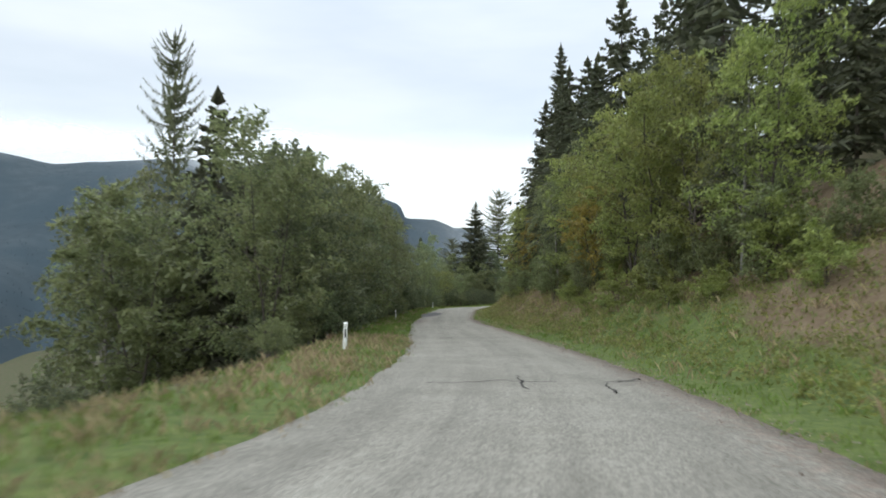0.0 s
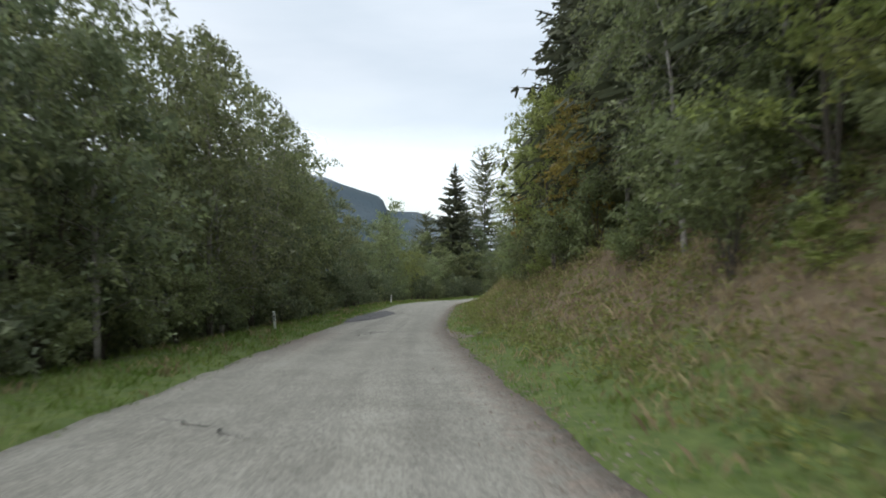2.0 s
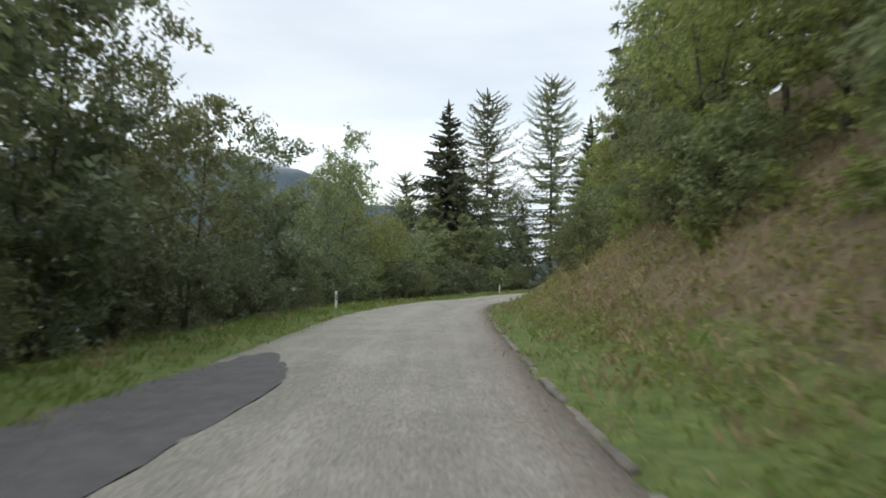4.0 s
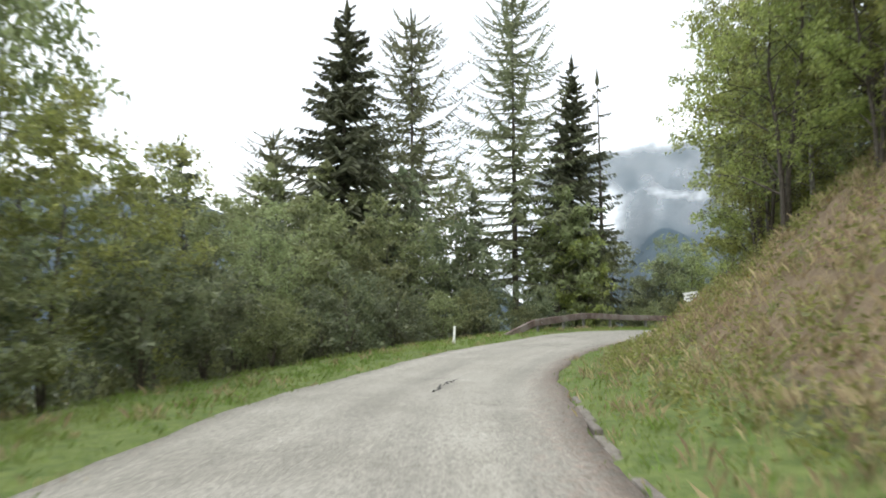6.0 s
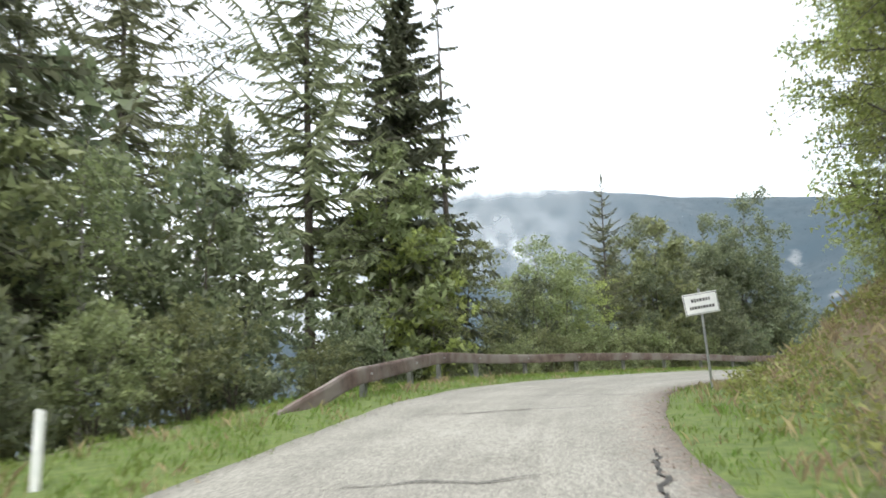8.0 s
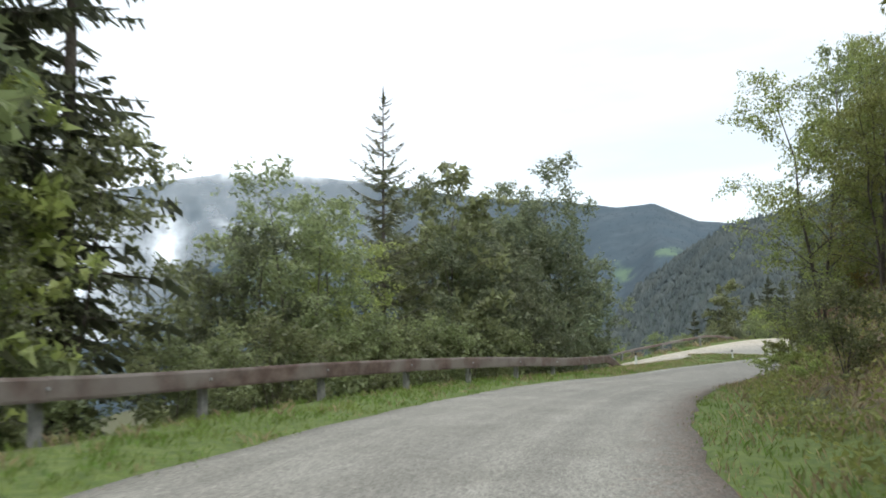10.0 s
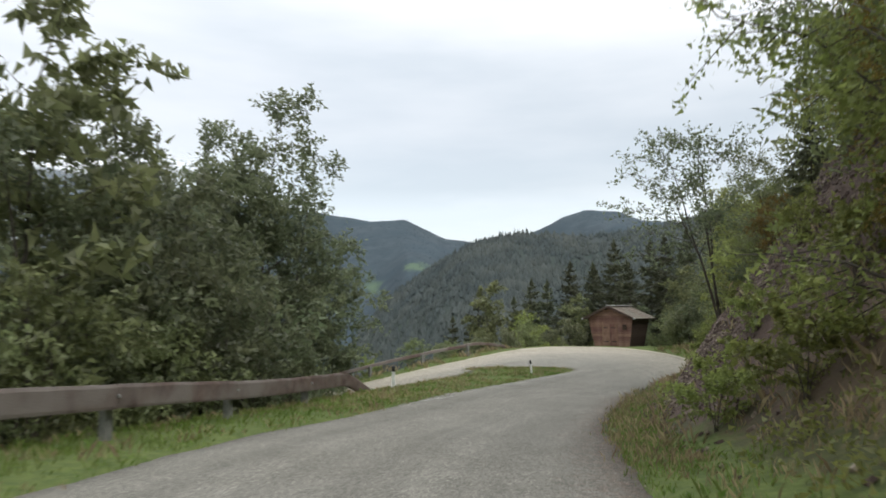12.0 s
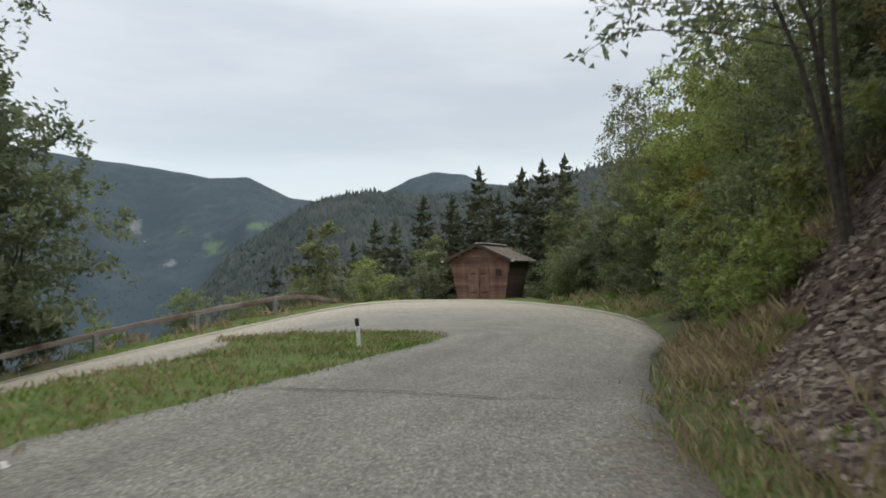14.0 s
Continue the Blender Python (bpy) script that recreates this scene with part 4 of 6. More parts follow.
# ---------------------------------------------------------------- planting
def plant():
    rnd = random.Random(4)
    # below the road: a dense edge of alder, ash and birch with bushes at its foot, and taller trees behind
    s = 25.0
    while s < 122:
        kind = rnd.choice(["alder", "ash", "ash", "birch"] if s < 104 else ["lime", "alder", "ash"])
        x, y, _ = beside(s, -(4.6 + rnd.uniform(0, 1.8)))
        put(PROTO[kind], x, y, rnd.uniform(0.9, 1.05) if 27 < s < 46 else rnd.uniform(0.95, 1.15) if 46 <= s < 86 else rnd.uniform(0.66, 0.8) if s > 106 else rnd.uniform(0.9, 1.05) if 60 < s < 97 else rnd.uniform(0.72, 0.9), group="trees below the road")
        x, y, _ = beside(s + 1, -(3.7 if s < 40 else 3.0) - rnd.uniform(0, 0.9))
        put(PROTO[rnd.choice(["bush", "darkbush", "darkbush"])], x, y, rnd.uniform(0.5, 0.85), group="bushes below the road")
        s += rnd.uniform(2.7, 3.6)
    s = 30.0
    while s < 100:
        kind = rnd.choice(["farash", "faralder", "farash", "farspruce", "youngspruce", "birch"])
        x, y, _ = beside(s, -(8.5 + rnd.uniform(0, 3.5)))
        k = 0.8 if kind == "farspruce" else 1.15
        put(PROTO[kind], x, y, k * rnd.uniform(0.9, 1.1), group="trees below the road")
        s += rnd.uniform(3.8, 5.2)
    for kind, x, y, k in (("birch", -14.0, 34.8, 0.95), ("birch", -15.5, 38.5, 1.25), ("ash", -12.5, 45.6, 1.55), ("birch", -13.5, 58.7, 1.8), ("youngspruce", -10.1, 52.6, 1.95), ("birch", -10.9, 72.2, 1.9), ("alder", -10.5, 37.0, 1.1), ("ash", -12.5, 40.0, 1.2),
                          ("bush", -13.5, 24.0, 0.9), ("darkbush", -12.0, 21.0, 0.8), ("bush", -4.9, 20.5, 0.35), ("bush", -5.6, 23.0, 0.45), ("darkbush", -6.8, 26.5, 0.6), ("ash", -4.2, 113.6, 1.1), 
                          ("birch", -5.8, 62.8, 1.07), ("birch", -5.5, 57.6, 0.96), ("birch", -6.2, 68.9, 1.14), ("ash", -6.8, 75.0, 1.2), ("birch", -5.2, 47.2, 0.87), ("birch", -5.7, 56.7, 1.12)):
        put(PROTO[kind], x, y, k, group="trees below the road")
    put(PROTO["ash"], -2.5, 115.6, 0.98, tall=1.35, group="trees below the road")
    put(PROTO["larch"], -22.5, 57.9, 0.85, tall=1.95, group="trees below the road")
    s = 46.0
    while s < 112:
        x, y, _ = beside(s, -(6.2 + rnd.uniform(0, 1.6)))
        put(PROTO["darkbush"], x, y, rnd.uniform(0.6, 0.85), group="bushes below the road")
        s += rnd.uniform(3.2, 4.4)
    for kind, x, y, k, tall in (("birch", -15.2, 31.5, 1.15, 1.0), ("birch", -16.5, 34.0, 1.35, 1.0), ("alder", -17.5, 38.0, 1.5, 1.1), ("birch", -18.5, 43.0, 1.7, 1.0)):
        put(PROTO[kind], x, y, k, tall=tall, group="trees below the road")
    # a tall spruce over the bank, and low growth on the grass before it
    put(PROTO["tallspruce"], 19.2, 114.5, 1.0, group="forest above the road")
    for s, off, kind, k in ((12, 5.4, "shrub", 1.3), (14, 6.6, "bush", 0.5), (16, 4.6, "shrub", 1.0), (17.5, 6.2, "bush", 0.6), (19, 5.2, "shrub", 1.4), (21.5, 4.2, "shrub", 0.9), (23, 5.0, "bush", 0.45), (26, 3.9, "shrub", 1.0), (29, 3.6, "shrub", 1.1),
                            (33, 3.3, "shrub", 0.8), (37, 3.4, "shrub", 0.9), (10, 7.5, "bush", 0.7), (13, 8.4, "bush", 0.8), (16, 8.0, "lime", 0.6)):
        x, y, _ = beside(s, off)
        put(PROTO[kind], x, y, k, group="bushes on the bank")
    # above the road: leafy edge on the bank, tall spruces behind
    s = 20.0
    while s < 98:
        kind = rnd.choice(["lime", "lime", "lime", "birch", "gold"] if 26 < s < 75 else ["lime", "lime", "lime", "birch"])
        x, y, _ = beside(s, (4.4 if s < 84 else 6.2) + rnd.uniform(0, 1.8))
        put(PROTO[kind], x, y, rnd.uniform(0.75, 1.0), group="trees on the bank")
        x, y, _ = beside(s + 1, 3.6 + rnd.uniform(0, 1.6))
        put(PROTO[rnd.choice(["bush", "shrub", "shrub"])], x, y, rnd.uniform(0.5, 0.9), group="bushes on the bank")
        x, y, _ = beside(s + 0.3, 4.2 + rnd.uniform(0, 2.2))
        put(PROTO["bush"], x, y, rnd.uniform(0.55, 0.9), group="bushes on the bank")
        s += rnd.uniform(2.3, 3.3)
    s = 10.0
    while s < 116:
        x, y, _ = beside(s, 8.5 + rnd.uniform(0, 3.0))
        put(PROTO[rnd.choice(["farspruce", "farspruce", "farlime", "youngspruce", "farash"])], x, y, rnd.uniform(0.85, 1.15), group="forest above the road")
        x, y, _ = beside(s + 1.5, 13.5 + rnd.uniform(0, 6))
        put(PROTO["farspruce"], x, y, rnd.uniform(0.9, 1.2), group="forest above the road")
        s += rnd.uniform(4.6, 5.8) if s < 70 else 8.0
    for s, off in ((47, 7.2), (52, 6.6), (57, 7.0), (62, 6.4), (67, 7.2), (73, 6.8)):
        x, y, _ = beside(s, off)
        put(PROTO["spruce"], x, y, rnd.uniform(0.75, 0.95), group="forest above the road")
    # bank before and past the sign
    s = 108.0
    while s < 167:
        kind = rnd.choice(["lime", "lime", "ash", "lime", "birch"] if s < 134 else ["finelime", "fineash", "finelime", "birch"])
        x, y, _ = beside(s, (6.4 if s < 128 else 5.6 if s < 158 else 4.4) + rnd.uniform(0, 1.6))
        put(PROTO[kind], x, y, rnd.uniform(0.7, 0.9), group="trees on the bank")
        if 151 < s < 160:
            x, y, _ = beside(s + 1, 2.3 + rnd.uniform(0, 0.8))
            put(PROTO[rnd.choice(["bush", "shrub"])], x, y, rnd.uniform(0.45, 0.7), group="bushes on the bank")
        if rnd.random() < (0.25 if s < 128 else 0.7):
            x, y, _ = beside(s + 1, 8.5 + rnd.uniform(0, 4))
            put(PROTO[rnd.choice(["farlime", "farash", "youngspruce"] if s < 136 else ["spruce", "farash", "youngspruce"])], x, y, rnd.uniform(0.75, 1.0), group="forest above the road")
        s += rnd.uniform(2.4, 3.4)
    for kind, s, off, k in (("lime", 127, 5.6, 1.0), ("lime", 130.5, 5.6, 1.05), ("lime", 133, 6.0, 0.95), ("finelime", 134.5, 5.4, 0.98), ("finelime", 123.5, 5.9, 1.05), ("finelime", 136.5, 4.9, 1.05), ("finelime", 149, 5.9, 1.35), ("lime", 106, 7.6, 0.95)):
        x, y, _ = beside(s, off)
        put(PROTO[kind], x, y, k, group="trees on the bank")
    put(PROTO["finelime"], 16.0, 114.6, 1.1, group="trees on the bank")
    # the scree slope before the bend, with bushes and thin stems over it
    for kind, x, y, k in (
            ("sapling", 54.5, 138.5, 1.1), ("gold", 61.2, 140.8, 0.36), ("gold", 59, 137.6, 0.4), ("fineash", 56.5, 134.5, 0.9), ("spruce", 62, 130, 0.8), ("finelime", 52, 136.5, 0.9), ("finelime", 49.5, 138.0, 0.75),
            ("fineash", 54, 136, 0.9), ("gold", 51.5, 138.8, 0.7), ("bush", 53.5, 138.6, 0.8), ("darkbush", 58.5, 138, 0.9), ("darkbush", 55.5, 137.5, 1.0), ("fineash", 59.5, 134.5, 1.0), ("shrub", 52.5, 140.4, 0.8),
            ("darkbush", 62.6, 141.4, 0.5),
            ("youngspruce", 65.2, 139.2, 0.8), ("darkbush", 60.6, 141.7, 0.36), ("darkbush", 59.2, 141.6, 0.3), ("shrub", 57.6, 141.9, 0.5), ("shrub", 62.5, 143.0, 0.7), ("shrub", 64.2, 142.7, 0.8), ("shrub", 60.6, 142.6, 0.6), ("bush", 65, 141.6, 0.7),
            ("bush", 67.0, 141.6, 0.8), ("bush", 69.2, 142.0, 0.56), ("bush", 72.2, 142.6, 0.42), ("sallow", 78.3, 143.6, 0.5), ("bush", 80.3, 144.2, 0.45), ("ash", 69.9, 140.6, 0.55), ("lime", 75.9, 140.2, 0.83), ("lime", 72.1, 141.2, 0.55),
            ("lime", 75.1, 141.5, 0.66), ("spruce", 80.1, 140.8, 0.45), ("lime", 74.2, 142.2, 0.32), ("alder", 77.2, 142.2, 0.6), ("ash", 82.2, 142.2, 0.66), ("bush", 79.3, 142.7, 0.92), ("farlime", 86.3, 142.6, 0.85), ("ash", 81.3, 143.4, 0.5),
            ("birch", 85.3, 143.6, 1.0), ("faralder", 83.3, 144.1, 0.55), ("faralder", 86.4, 144.7, 0.54), ("sallow", 86.4, 145.5, 1.2), ("bush", 87.3, 146.4, 0.8), ("bush", 90.3, 147.2, 1.1), ("farash", 71.5, 137, 0.9), ("spruce", 77, 135, 0.8),
            ("farash", 84, 138, 1.0), ("faralder", 79, 138.5, 0.9), ("ash", 67.5, 138.8, 0.75),
            ("birch", 80.2, 142.7, 0.77), ("farlime", 77.1, 141.9, 0.85), ("lime", 74.0, 141.3, 0.85), ("lime", 69.9, 141.0, 0.82), ("fineash", 66.8, 140.8, 0.7), ("gold", 72.0, 141.4, 0.6), ("fineash", 65.7, 140.5, 0.74), ("bush", 70.1, 142.2, 0.8),
            ("shrub", 67.1, 142.3, 1.3), ("sallow", 69.5, 142.9, 0.45), ("shrub", 63.6, 142.2, 1.2), ("shrub", 61.8, 141.9, 1.1), ("shrub", 61.0, 142.9, 0.8), ("shrub", 65.4, 142.8, 1.0), ("shrub", 59.8, 141.6, 0.9)):
        put(PROTO[kind], x, y, k, group="growth above the scree")
    # thin stems that hang out over the road
    put(PROTO["sapling"], 59.7, 142.3, 1.12, turn=0.6, tilt=(-0.2, 0.0), group="growth above the scree")
    for kind, x, y, k in (("finelime", 44.6, 139.5, 0.95), ("birch", 46.8, 139.4, 0.9)):
        put(PROTO[kind], x, y, k, group="trees on the bank")
    for kind, x, off, k in (("shrub", 46, 2.4, 1.1), ("shrub", 47.2, 1.6, 0.9), ("shrub", 50.4, 2.9, 0.6), ("shrub", 48, 3.8, 1.0), ("gold", 47, 4.2, 0.4)):
        i = int(np.argmin(abs(EDGE_R[:UPPER, 0] - x)))
        put(PROTO[kind], x, float(EDGE_R[i, 1]) - off, k, group="growth above the scree")
    # the stand where the road bends
    for kind, x, y, k, tall in (("broadspruce", 6.0, 141.6, 1.5, 0.98), ("larch", 11.8, 152.5, 1.4, 1.08), ("larch", 19.6, 150.6, 1.35, 1.1), ("broadspruce", 24.7, 151.6, 1.2, 1.2), ("stem", 27.0, 151.2, 1.0, 1.0),
                                ("spruce", -5.0, 152, 1.3, 1.05), ("birch", 0.6, 149.2, 1.75, 1.0), ("farash", 22.6, 149.4, 1.3, 1.0), ("larch", 2.0, 146, 1.02, 1.0), ("larch", 8.5, 147, 1.0, 1.0),
                                ("faralder", 9.5, 144.5, 1.5, 1.1), ("birch", 14.2, 147.5, 1.5, 1.05), ("farash", 2.5, 138.5, 1.45, 1.0), ("youngspruce", 15.5, 145.5, 1.4, 1.1), ("spruce", 1.5, 147, 0.95, 1.0), ("farash", 5.5, 139.0, 1.25, 1.1)):
        put(PROTO[kind], x, y, k, tall=tall, group="stand at the bend")
    for x, y, k in ((0, 133, 1.05), (4.0, 135, 0.95), (7.5, 137.5, 0.95), (10.5, 139.5, 0.85), (13.5, 141.5, 0.9), (18.5, 144.6, 0.5), (-3, 128, 1.0), (1.5, 127.5, 0.8), (4.5, 131, 0.8),
                    (7.5, 133.8, 0.7), (24.5, 148, 0.65), (-1, 124, 0.8), (-6, 133, 1.1), (-4, 139, 1.1)):
        put(PROTO[rnd.choice(["faralder", "farash", "faralder", "birch"])], x, y, k * 1.1, group="stand at the bend")
    s = 121.0
    while s < 142:
        x, y, _ = beside(s, -(4.2 + rnd.uniform(0, 1.0)))
        put(PROTO[rnd.choice(["bush", "darkbush"])], x, y, rnd.uniform(0.6, 0.9), group="bushes below the road")
        s += rnd.uniform(1.8, 2.6)
    # between the rail and the lower leg
    for kind, x, y, k in (("younglarch", 43.0, 158.0, 1.12), ("alder", 34.0, 154.6, 0.95), ("ash", 36.8, 156.8, 1.05), ("faralder", 49.0, 158.6, 1.05), ("faralder", 52.0, 158.6, 1.0), ("ash", 35.5, 153.5, 0.95), ("farash", 46.4, 157.8, 1.3), ("lime", 38.5, 155.8, 1.0), ("alder", 47, 156.3, 1.0), ("alder", 50, 157, 1.12),
                          ("alder", 53, 157.2, 0.9), ("bush", 55.5, 157.0, 1.0), ("bush", 58, 156.8, 0.7),
                          ("alder", 70.4, 165.0, 1.2), ("tallalder", 68.4, 166.0, 0.92), ("tallalder", 66.5, 166.6, 1.15), ("tallalder", 64.0, 167.6, 1.08), ("tallalder", 61.8, 168.8, 1.12), ("tallalder", 58, 170.4, 1.08), ("darkbush", 69.5, 164.6, 1.1), ("darkbush", 66.8, 165.6, 1.2), ("bush", 64, 167, 1.2), ("bush", 33, 151.5, 1.1), ("bush", 30.8, 150.6, 0.9), ("bush", 35.2, 152.2, 1.1), ("bush", 38.6, 153.4, 1.2), ("bush", 41.6, 154, 1.1), ("bush", 45, 154.4, 1.2), ("bush", 49.2, 155.2, 1.1), ("darkbush", 53, 155.6, 1.2), ("bush", 43, 154.2, 1.1), ("bush", 47.5, 154.8, 0.9),
                          ("bush", 37, 153, 1.0), ("bush", 40, 154, 1.1), ("darkbush", 51, 155, 1.0), ("darkbush", 55, 155.4, 0.9), ("bush", 29, 149.5, 0.9), ("bush", 25.5, 147.8, 0.8), ("ash", 26.3, 149.5, 0.92), ("farlime", 23.8, 149.0, 1.2), ("ash", 34, 157, 0.9), ("alder", 40, 159.3, 1.1)):
        put(PROTO[kind], x, y, k, group="trees below the rail")
    # spruces and scrub beyond the hairpin
    for kind, x, y, k in (
            ("spruce", 99.8, 153.0, 0.83), ("spruce", 98.3, 148.3, 0.72), ("spruce", 102.1, 150.1, 0.91), ("spruce", 101.4, 155.3, 0.77), ("spruce", 97.0, 151.2, 0.65), ("spruce", 96.3, 146.9, 0.63),
            ("spruce", 103.9, 158.2, 0.87), ("spruce", 106.2, 161.1, 0.83), ("spruce", 107.6, 163.3, 0.9), ("youngspruce", 107.5, 169.5, 1.92), ("farash", 104.5, 166.2, 1.42), ("youngspruce", 108.9, 165.9, 1.81),
            ("farash", 99.2, 156.1, 0.88), ("faralder", 94.1, 150.1, 0.55), ("farash", 92.4, 145.8, 0.8), ("youngspruce", 102.7, 170.5, 1.42), ("spruce", 106, 153, 0.9), ("spruce", 104, 147, 0.9), ("spruce", 110, 157, 1.0), ("farlime", 97, 160, 0.8)):
        put(PROTO[kind], x, y, k, group="trees beyond the hairpin")
    for x, y, kind, k in ((84, 160, "bush", 0.6), (80, 161, "bush", 0.5), (76, 161.5, "bush", 0.55), (87.5, 157.5, "bush", 0.8), (90.5, 156, "shrub", 1.2), (93, 147, "bush", 0.9), (94, 151, "darkbush", 0.9), (90.5, 145.5, "bush", 0.8),
                          (88, 143.5, "shrub", 1.0), (73, 163, "shrub", 0.9), (85.5, 158.5, "sallow", 0.75), (88, 154.3, "sallow", 0.9), (86.8, 155.4, "sallow", 0.6), (82.5, 159.8, "sallow", 0.6), (78.5, 160.8, "sallow", 0.45), (71, 163.8, "bush", 0.5)):
        put(PROTO[kind], x, y, k, group="scrub beyond the hairpin")


plant()
for proto in PROTO.values():
    discard(proto)


# ---------------------------------------------------------------- roadside things
def post_ring(bm, w, d, z, k, slant=0.0):
    ring = []
    for a in range(12):
        c, q = math.cos(a * math.pi / 6), math.sin(a * math.pi / 6)
        y = math.copysign(abs(q) ** 0.6, q) * d / 2 * k
        ring.append(bm.verts.new((math.copysign(abs(c) ** 0.6, c) * w / 2 * k, y, z + slant * y / d)))
    return ring


def post_shell(w, d, rings):
    """A slim closed shell through rings of height, width and slant."""
    bm = bmesh.new()
    loops = [post_ring(bm, w, d, *r) for r in rings]
    for a, b in zip(loops, loops[1:]):
        for k in range(12):
            bm.faces.new((a[k], a[(k + 1) % 12], b[(k + 1) % 12], b[k]))
    bm.faces.new(loops[-1])
    return bm


def make_post(capped):
    """A marker post, slightly tapered with a slanting head; some have a black head, others are white with a dark slot."""
    w, d, h = 0.12, 0.075, 0.86
    top = new("delineator_post")
    if capped:
        part("body", post_shell(w, d, [(-0.25, 1.0), (0.0, 1.0), (h * 0.76, 0.96)]), WHITE, top, "white plastic post body")
        part("cap", post_shell(w, d, [(h * 0.76, 1.0), (h - 0.01, 0.97, 0.04), (h, 0.9, 0.04)]), BLACK, top, "black head of the post")
        part("reflector", box(0.045, 0.008, 0.12, (0, -d / 2 * 0.96 - 0.002, h * 0.64), 0.003), REFLECT, top, "small oblong reflector")
        tagged(top, "white plastic roadside marker post with black head", "marker post", "posts along the road")
    else:
        part("body", post_shell(w, d, [(-0.25, 1.0), (0.0, 1.0), (h - 0.01, 0.94, 0.04), (h, 0.86, 0.04)]), WHITE, top, "white plastic post body")
        part("slot", box(0.04, 0.008, 0.26, (0.0, -d / 2 * 0.97 - 0.002, h * 0.66), 0.003), BLACK, top, "dark oblong slot with the reflector gone")
        part("bolt", box(0.03, 0.008, 0.03, (0.0, -d / 2 * 0.95 - 0.002, h * 0.88), 0.003), BLACK, top)
        tagged(top, "white plastic roadside marker post with a dark slot", "marker post", "posts along the road")
    return top


def build_posts():
    models = [make_post(False), make_post(True)]
    for x, y, lean, turn, k, model in ((-2.8, 20.0, 0.03, 0.1, 1.0, 0), (-3.95, 59.2, -0.06, 0.0, 0.9, 0), (-1.35, 96.2, 0.02, 0.1, 0.9, 0), (10.15, 128.0, -0.05, 2.4, 0.92, 0),
                                       (56.3, 152.35, 0.0, -1.2, 0.88, 1), (62.2, 149.42, -0.08, -1.3, 0.64, 1)):
        ob = copy_thing(models[model], Matrix.Identity(4))
        ob.location, ob.rotation_euler, ob.scale = (x, y, land_z(x, y) - 0.04), (0.02, lean, turn), (k, k, k)
    for model in models:
        discard(model)


def beam(points, low, high, thick):
    """A board-like beam through the points; a cross-section with rounded corners."""
    bm = bmesh.new()
    p = np.array(points, float)
    prof = [(-0.5, 0.12), (-0.42, 0.0), (0.42, 0.0), (0.5, 0.12), (0.5, 0.86), (0.36, 1.0), (-0.36, 1.0), (-0.5, 0.86)]
    rings = []
    for k in range(len(p)):
        d = p[min(k + 1, len(p) - 1), :2] - p[max(k - 1, 0), :2]
        d /= np.linalg.norm(d)
        nrm = np.array([d[1], -d[0]])
        rings.append([bm.verts.new((*(p[k, :2] + nrm * a * thick), p[k, 2] + low + (high - low) * b)) for a, b in prof])
    for a, b in zip(rings, rings[1:]):
        for k in range(8):
            bm.faces.new((a[k], a[(k + 1) % 8], b[(k + 1) % 8], b[k]))
    bm.faces.new(rings[0])
    bm.faces.new(rings[-1][::-1])
    bmesh.ops.recalc_face_normals(bm, faces=bm.faces)
    return bm


def build_rail(name, base, label, spacing, low, high):
    """A guard rail of wooden beams on stub posts along base, both ends brought down into the ground."""
    top = new(name)
    run = spline(base, 0.5)
    zz, _ = land(run[:, 0], run[:, 1])
    kernel = np.ones(7) / 7
    run[:, 2] += np.convolve(np.r_[[zz[0]] * 3, zz, [zz[-1]] * 3], kernel, "valid")
    dist = np.r_[0, np.cumsum(np.linalg.norm(np.diff(run[:, :2], axis=0), axis=1))]
    total = dist[-1]
    dip = np.clip(dist / 3.0, 0, 1) * np.clip((total - dist) / 2.2, 0, 1)
    run[:, 2] -= (1 - dip) * (high - 0.06) * np.where(dist < total / 2, 0.75, 1.0)
    wob = random.Random(7)
    step = spacing
    n = int(total / step)
    for k in range(n):
        a, b = k * step, min((k + 1) * step, total) if k < n - 1 else total
        q = np.unique(np.r_[a + 0.006, np.arange(np.ceil(a * 2) / 2, b, 0.5), b - 0.006])
        q = q[(q >= a) & (q <= b)]
        pts = np.column_stack([np.interp(q, dist, run[:, c]) for c in range(3)])
        pts[:, 2] += wob.uniform(-0.012, 0.012)
        part("beam", beam(pts, low, high, 0.13), WOOD, top)
        if 0 < k:
            x, y = np.interp(a, dist, run[:, 0]), np.interp(a, dist, run[:, 1])
            d = np.array([np.interp(a + 0.4, dist, run[:, c]) - np.interp(a - 0.4, dist, run[:, c]) for c in (0, 1)])
            ang = math.atan2(d[1], d[0])
            g = land_z(x, y)
            hh = np.interp(a, dist, run[:, 2]) + high * 0.8 - g + 0.4
            m = Matrix.Rotation(ang, 4, "Z")
            off = m @ Vector((0, 0.145, 0))
            ob = part("post", box(0.17, 0.15, hh, (0, 0, 0), 0.02), POSTWOOD, top)
            ob.matrix_basis = Matrix.Translation((x + off.x * RAILSIDE, y + off.y * RAILSIDE, g + hh / 2 - 0.4)) @ m
            bolt = part("bolt", box(0.05, 0.04, 0.05, (0, 0, 0), 0.01), STEEL, top)
            bolt.matrix_basis = Matrix.Translation((x - off.x * 0.53 * RAILSIDE, y - off.y * 0.53 * RAILSIDE, np.interp(a, dist, run[:, 2]) + (low + high) / 2)) @ m
    tagged(top, label, "guard rail")


RAILSIDE = 1


